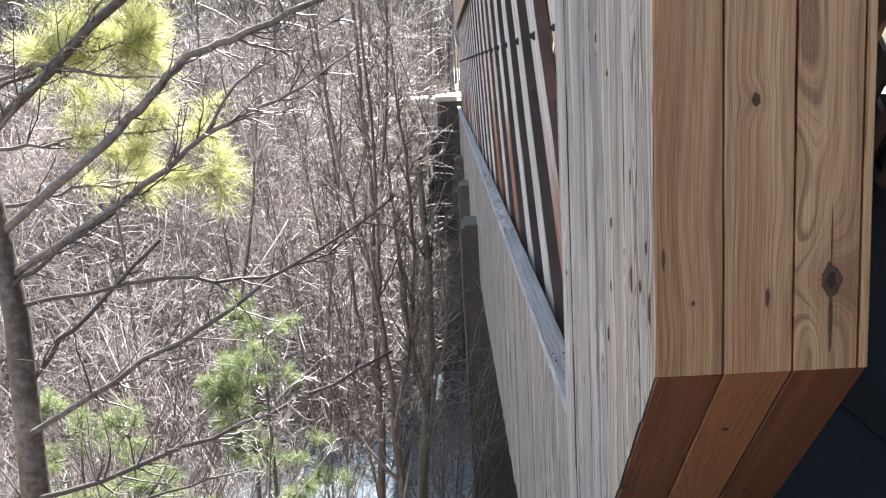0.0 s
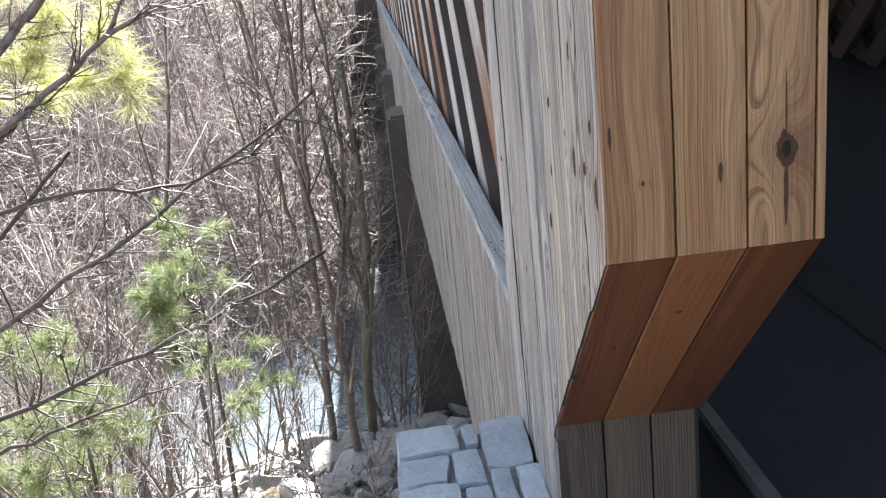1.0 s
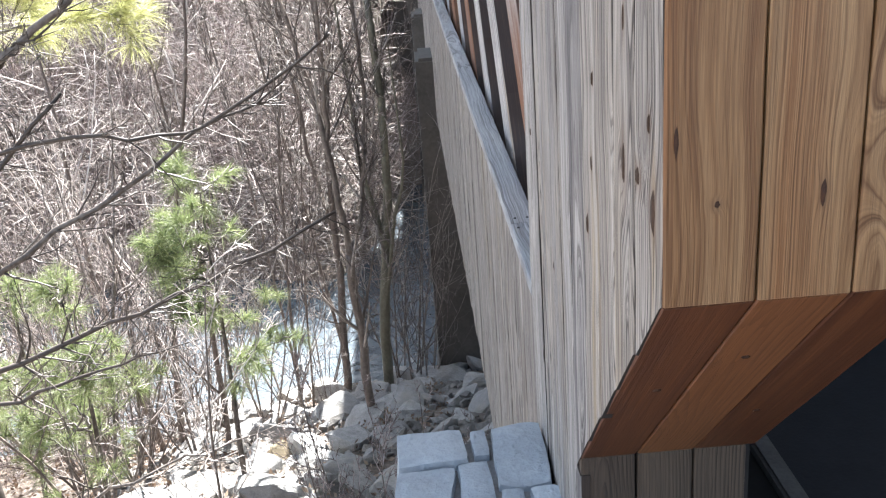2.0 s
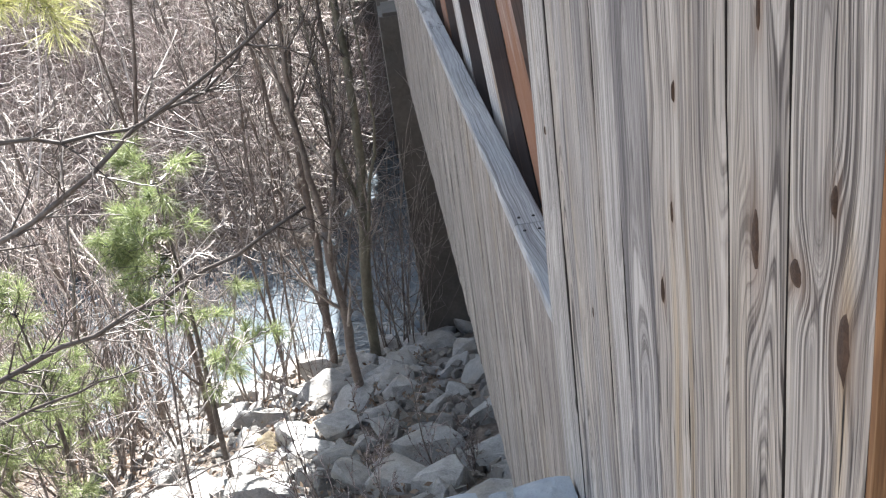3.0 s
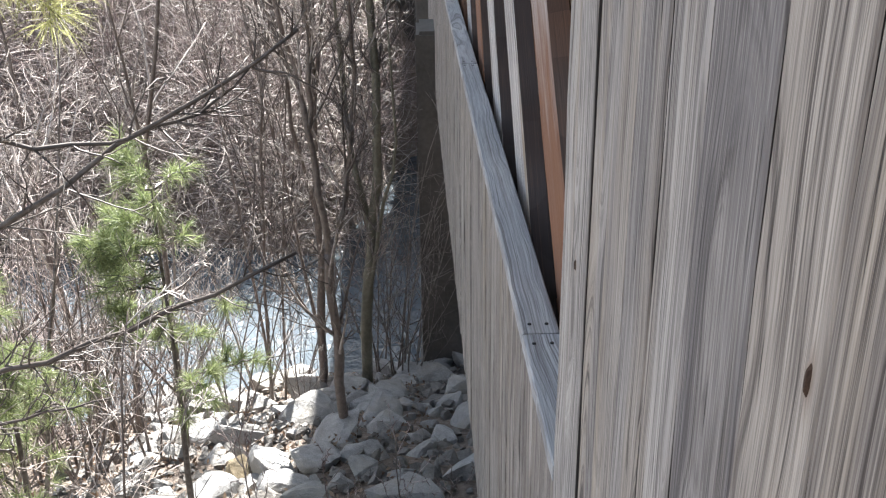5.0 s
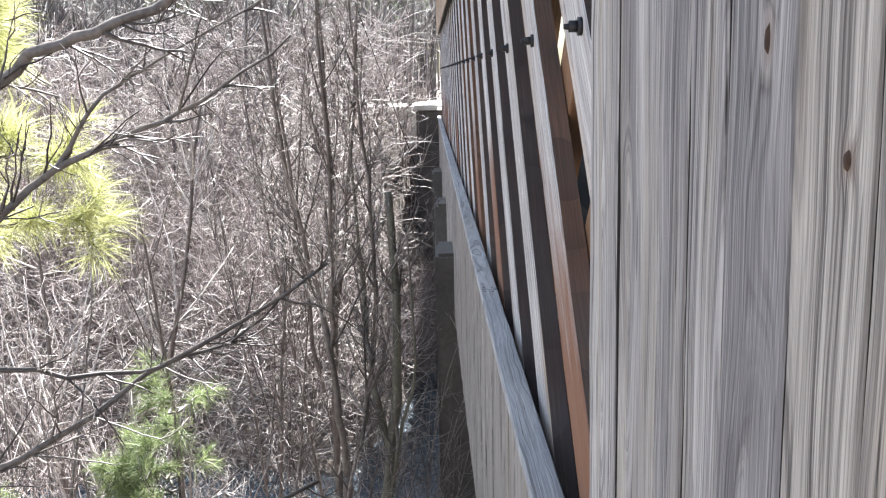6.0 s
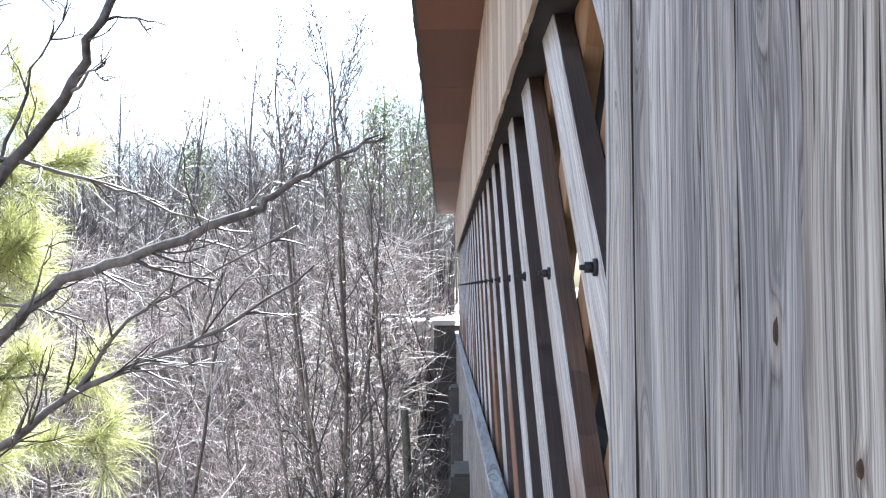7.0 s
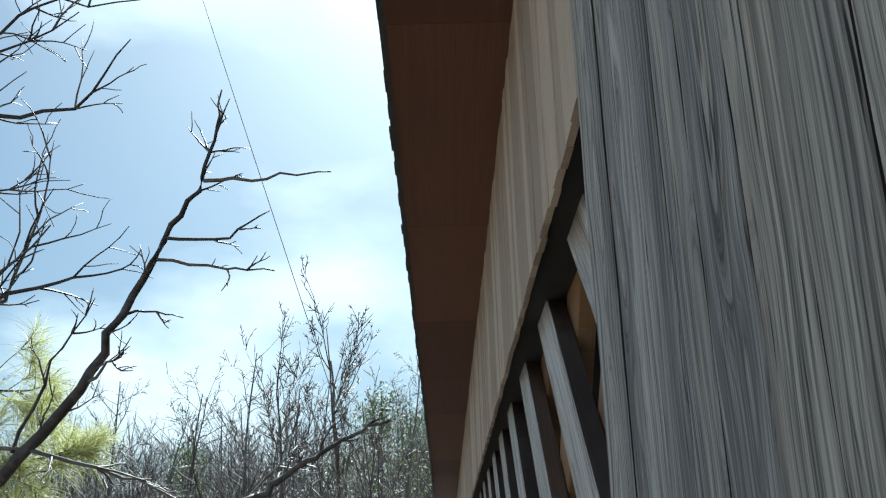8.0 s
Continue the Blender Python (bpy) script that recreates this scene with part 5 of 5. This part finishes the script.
def build_pine():
    rnd = random.Random(91)
    base = Vector((-2.62, 6.95, ground_z(-2.62, 6.95)))
    pine = holder("pine_tree", base, "pine with bare lower limbs and yellow-green needle tufts", "tree")
    trunk, limbs, tufts = Tubes(), Tubes(), []
    L = lambda x, y, z: Vector((x, y, z)) - base
    trunk.add([L(-2.62, 6.95, base.z - 0.2), L(-2.68, 6.95, -0.9), L(-2.66, 6.95, -0.1), L(-2.66, 7.0, 0.7), L(-2.76, 7.05, 1.6), L(-2.95, 7.1, 2.7), L(-3.1, 7.1, 4.2), L(-3.15, 7.1, 6.0), L(-3.1, 7.1, 7.6)], 0.105, 0.03, 10)
    # bare lower limbs
    limb(rnd, limbs, tufts, L(-2.6, 6.85, 0.0), L(-0.31, 6.82, 1.34), 0.020, 0.007, -0.02, 26, 2, 1, 0.5)
    limb(rnd, limbs, tufts, L(-2.6, 6.85, -0.42), L(-0.38, 6.8, 0.42), 0.018, 0.008, -0.08, 44, 2, 1, 0.5)
    limb(rnd, limbs, tufts, L(-2.62, 6.85, -1.45), L(-0.8, 6.7, -0.76), 0.014, 0.003, 0.0, 14, 2, 1, 0.4)
    # main limbs
    limb(rnd, limbs, tufts, L(-2.7, 7.0, 0.20), L(-1.71, 6.9, 1.14), 0.018, 0.010, 0.03, 16, 2, 1.0, 0.5)
    for p, q, n in (((-2.7, 6.95, 0.85), (-1.45, 6.8, 1.6), 20), ((-2.75, 7.0, 1.7), (-1.7, 6.7, 2.6), 16), ((-2.66, 6.9, -0.7), (-1.2, 6.8, -0.25), 22), ((-2.8, 7.0, 2.3), (-2.0, 6.7, 3.2), 18)):
        limb(rnd, limbs, tufts, L(*p), L(*q), 0.016, 0.003, 0.02, n, 2, 1, 0.5)
    # needle-bearing limbs
    for p, q, n in (((-2.75, 7.2, 1.35), (-1.55, 7.4, 1.45), 15), ((-2.75, 7.2, 1.7), (-1.62, 7.45, 1.75), 15), ((-2.8, 7.2, 2.1), (-1.8, 7.5, 2.25), 15),
                    ((-2.85, 7.2, 2.5), (-1.62, 7.4, 2.72), 16), ((-2.9, 7.2, 2.8), (-1.95, 7.6, 3.1), 14), ((-2.9, 7.2, 2.0), (-1.75, 7.3, 2.35), 14)):
        limb(rnd, limbs, tufts, L(*p), L(q[0] + 0.08, q[1], q[2]), 0.014, 0.004, 0.02, n + 7, 0.3, 0.95, 0.45, 0.8)
    limb(rnd, limbs, tufts, L(-2.8, 6.95, 2.22), L(-1.35, 6.9, 2.02), 0.016, 0.004, 0.03, 12, 2, 1, 0.35)
    # long dead leader that leans across the sky
    def bough(places, r0, r1, n_side, side_len):
        """A bough through a few places, gently crooked in between, with fine side twigs."""
        pts = []
        for (x, y, z), (u, v, w) in zip(places, places[1:]):
            for i in range(4):
                k = i / 4
                j = 0.008 if pts else 0
                pts.append(L(x + (u - x) * k + rnd.gauss(0, j), y + (v - y) * k + rnd.gauss(0, 2 * j), z + (w - z) * k + rnd.gauss(0, j)))
        pts.append(L(*places[-1]))
        limbs.add(pts, r0 * 0.8, r1 * 0.75, 7)
        for _ in range(n_side):
            i = rnd.randrange(2, len(pts) - 1)
            d = side_way(rnd, (pts[i + 1] - pts[i]).normalized(), rnd.uniform(0.4, 0.9))
            ln = side_len * rnd.uniform(0.4, 1.1)
            tw = path_from(rnd, pts[i], d, ln, 5, 0.16, 0.03)
            limbs.add(tw, 0.006, 0.002, 4)
            for _ in range(2):
                m = rnd.randrange(1, 5)
                limbs.add(path_from(rnd, tw[m], side_way(rnd, (tw[m + 1] - tw[m]).normalized(), 0.8), ln * 0.45, 3, 0.2, 0.02), 0.0035, 0.002, 3)

    bough([(-2.78, 7.05, 1.15), (-1.95, 6.85, 1.72), (-1.66, 6.85, 1.97), (-1.44, 6.85, 2.19), (-1.17, 6.85, 2.27), (-0.88, 6.85, 2.38), (-0.66, 6.85, 2.46)], 0.036, 0.024, 16, 0.4)
    bough([(-0.66, 6.85, 2.46), (-0.57, 6.85, 2.53), (-0.44, 6.85, 2.60), (-0.30, 6.85, 2.69), (-0.13, 6.85, 2.75)], 0.022, 0.007, 8, 0.14)
    bough([(-1.17, 6.85, 2.27), (-0.98, 6.85, 2.20), (-0.82, 6.85, 2.18)], 0.012, 0.005, 3, 0.15)
    bough([(-2.66, 7.0, 0.95), (-1.95, 6.87, 1.34), (-1.62, 6.87, 1.57), (-1.38, 6.87, 1.74), (-1.10, 6.87, 1.87), (-0.79, 6.87, 1.98), (-0.42, 6.87, 2.24)], 0.032, 0.006, 22, 0.4)
    bough([(-1.38, 6.87, 1.74), (-1.18, 6.9, 2.02), (-0.97, 6.9, 2.16), (-0.50, 6.9, 2.40)], 0.014, 0.004, 7, 0.25)
    bough([(-2.9, 7.0, 2.9), (-1.62, 6.85, 2.66), (-1.23, 6.85, 2.56), (-0.90, 6.85, 2.43)], 0.016, 0.005, 8, 0.3)
    bough([(-2.68, 7.0, 0.75), (-1.68, 6.85, 0.92), (-1.11, 6.85, 0.88), (-0.72, 6.85, 1.02), (-0.44, 6.85, 1.25)], 0.018, 0.005, 14, 0.35)
    bough([(-2.78, 7.05, 1.75), (-1.72, 6.85, 2.56), (-1.42, 6.85, 2.91), (-1.28, 6.85, 3.23), (-1.12, 6.84, 3.56)], 0.040, 0.019, 9, 0.25)
    bough([(-1.12, 6.84, 3.56), (-0.97, 6.84, 3.80), (-0.93, 6.84, 4.05), (-0.90, 6.84, 4.31)], 0.018, 0.005, 8, 0.22)
    # dead side boughs of the leader
    bough([(-0.96, 6.84, 3.85), (-0.68, 6.8, 3.85), (-0.38, 6.8, 3.86)], 0.013, 0.004, 1, 0.1)
    bough([(-1.12, 6.84, 3.58), (-0.82, 6.8, 3.57), (-0.65, 6.8, 3.68)], 0.011, 0.004, 2, 0.12)
    bough([(-1.15, 6.84, 3.48), (-0.84, 6.8, 3.43), (-0.62, 6.8, 3.40)], 0.011, 0.004, 3, 0.14)
    bough([(-1.27, 6.84, 3.23), (-1.16, 6.8, 3.24), (-1.00, 6.8, 3.20)], 0.009, 0.003, 1, 0.1)
    bough([(-1.42, 6.85, 2.91), (-1.30, 6.8, 3.00), (-1.24, 6.8, 3.06)], 0.011, 0.004, 2, 0.15)
    bough([(-1.68, 6.85, 2.66), (-1.58, 6.9, 3.04), (-1.42, 6.9, 3.33)], 0.012, 0.003, 4, 0.2)
    # bare boughs from the trunk
    bough([(-2.95, 7.1, 2.75), (-1.95, 6.85, 3.29), (-1.58, 6.85, 3.40), (-1.31, 6.9, 3.46)], 0.020, 0.004, 7, 0.35)
    bough([(-2.98, 7.1, 2.9), (-1.95, 6.85, 3.25), (-1.63, 6.85, 3.66)], 0.018, 0.005, 7, 0.4)
    bough([(-3.0, 7.1, 3.0), (-1.81, 6.9, 3.32), (-1.71, 6.9, 3.71), (-1.68, 6.9, 4.10)], 0.016, 0.003, 10, 0.4)
    bough([(-3.1, 7.1, 4.1), (-2.08, 6.85, 4.19), (-1.58, 6.85, 4.22), (-1.35, 6.85, 4.60)], 0.022, 0.004, 6, 0.35)
    bough([(-3.05, 7.1, 3.6), (-2.08, 6.85, 4.44), (-1.61, 6.85, 4.76)], 0.016, 0.004, 7, 0.4)
    bough([(-3.1, 7.1, 4.1), (-2.12, 6.85, 4.53), (-1.83, 6.85, 4.80), (-1.32, 6.85, 4.82)], 0.016, 0.004, 7, 0.4)
    bough([(-3.05, 7.1, 3.5), (-2.0, 6.9, 3.80), (-1.72, 6.9, 3.95)], 0.014, 0.003, 7, 0.4)
    part("trunk", trunk.mesh("trunk", PINEBARK), pine)
    part("bough", limbs.mesh("bough", PINEBARK), pine)
    part("foliage", needles(rnd, tufts, "foliage", NEEDLE, 0.20, 80, 0.0011), pine, None, "yellow-green long pine needles")


build_pine()


def build_young_pine(x, y, height, seed, per, label, z0=0.25):
    rnd = random.Random(seed)
    base = Vector(rest(x, y))
    pine = holder("young_pine", base, label, "tree", "young pines")
    trunk, limbs, tufts = Tubes(), Tubes(), []
    trunk.add(path_from(rnd, Vector((0, 0, -0.1)), Vector((0.02, 0, 1)), height, 10, 0.02, 0.02), 0.03, 0.006, 7)
    for i in range(16):
        u = rnd.uniform(z0, 1.0)
        th = rnd.uniform(0, 6.28)
        p = Vector((0, 0, height * u - 0.1))
        ln = (1.15 - u) * height * 0.30 + 0.12
        q = p + Vector((math.cos(th) * ln, math.sin(th) * ln, ln * 0.45))
        limb(rnd, limbs, tufts, p, q, 0.010, 0.003, -0.02, 5, 0.1, 0.9, 0.3)
    part("trunk", trunk.mesh("trunk", PINEBARK), pine)
    part("bough", limbs.mesh("bough", PINEBARK), pine)
    part("foliage", needles(rnd, tufts, "foliage", NEEDLE_DEEP, 0.17, per, 0.0014), pine, None, "green drooping pine needles")


build_young_pine(-1.66, 9.2, 3.0, 7, 75, "young green pine standing among bare brush", 0.42)
build_young_pine(-2.75, 8.9, 2.2, 9, 55, "low olive-green pine among the brush", 0.2)
build_young_pine(-3.6, 9.6, 2.6, 8, 50, "small bushy green pine on the bank")


def far_pine(x, y, h, seed):
    rnd = random.Random(seed)
    base = Vector(rest(x, y))
    tree = holder("far_pine", base, "dark green pine behind the bare woods", "tree", "far pines")
    trunk = Tubes()
    trunk.add(path_from(rnd, Vector((0, 0, -0.2)), Vector((0, 0, 1)), h, 8, 0.015, 0.02), 0.16, 0.03, 7)
    spots = []
    for _ in range(46):
        u = rnd.uniform(0.45, 1.0)
        th = rnd.uniform(0, 6.28)
        ln = (1.12 - u) * h * 0.28
        p = Vector((0, 0, h * u))
        pts = path_from(rnd, p, Vector((math.cos(th), math.sin(th), 0.35)), ln, 4, 0.12, 0.04)
        trunk.add(pts, 0.03, 0.008, 4)
        spots += pts[2:]
    part("trunk", trunk.mesh("trunk", FARBARK), tree)
    part("crown", leaf_bits(rnd, spots, 0.09, 16, "crown", NEEDLE_FAR, 0.36), tree)


for k, (x, y, h) in enumerate(((-2.8, 50, 10.8), (-1.5, 54, 10), (-5.5, 56, 8.5), (-1.0, 62, 11.5), (-14, 58, 9))):
    far_pine(x, y, h, 400 + k)

# thin power line against the sky
wire = Tubes()
wire.add([Vector((-9.5, 30, 27.2)).lerp(Vector((-0.3, 31, -0.5)), i / 14) + Vector((0, 0, -0.2 * 4 * (i / 14) * (1 - i / 14))) for i in range(15)], 0.012, 0.012, 5)
tagged(new("guy_wire", wire.mesh("power_line", IRON)), "thin dark guy wire running down from the sky", "wire")
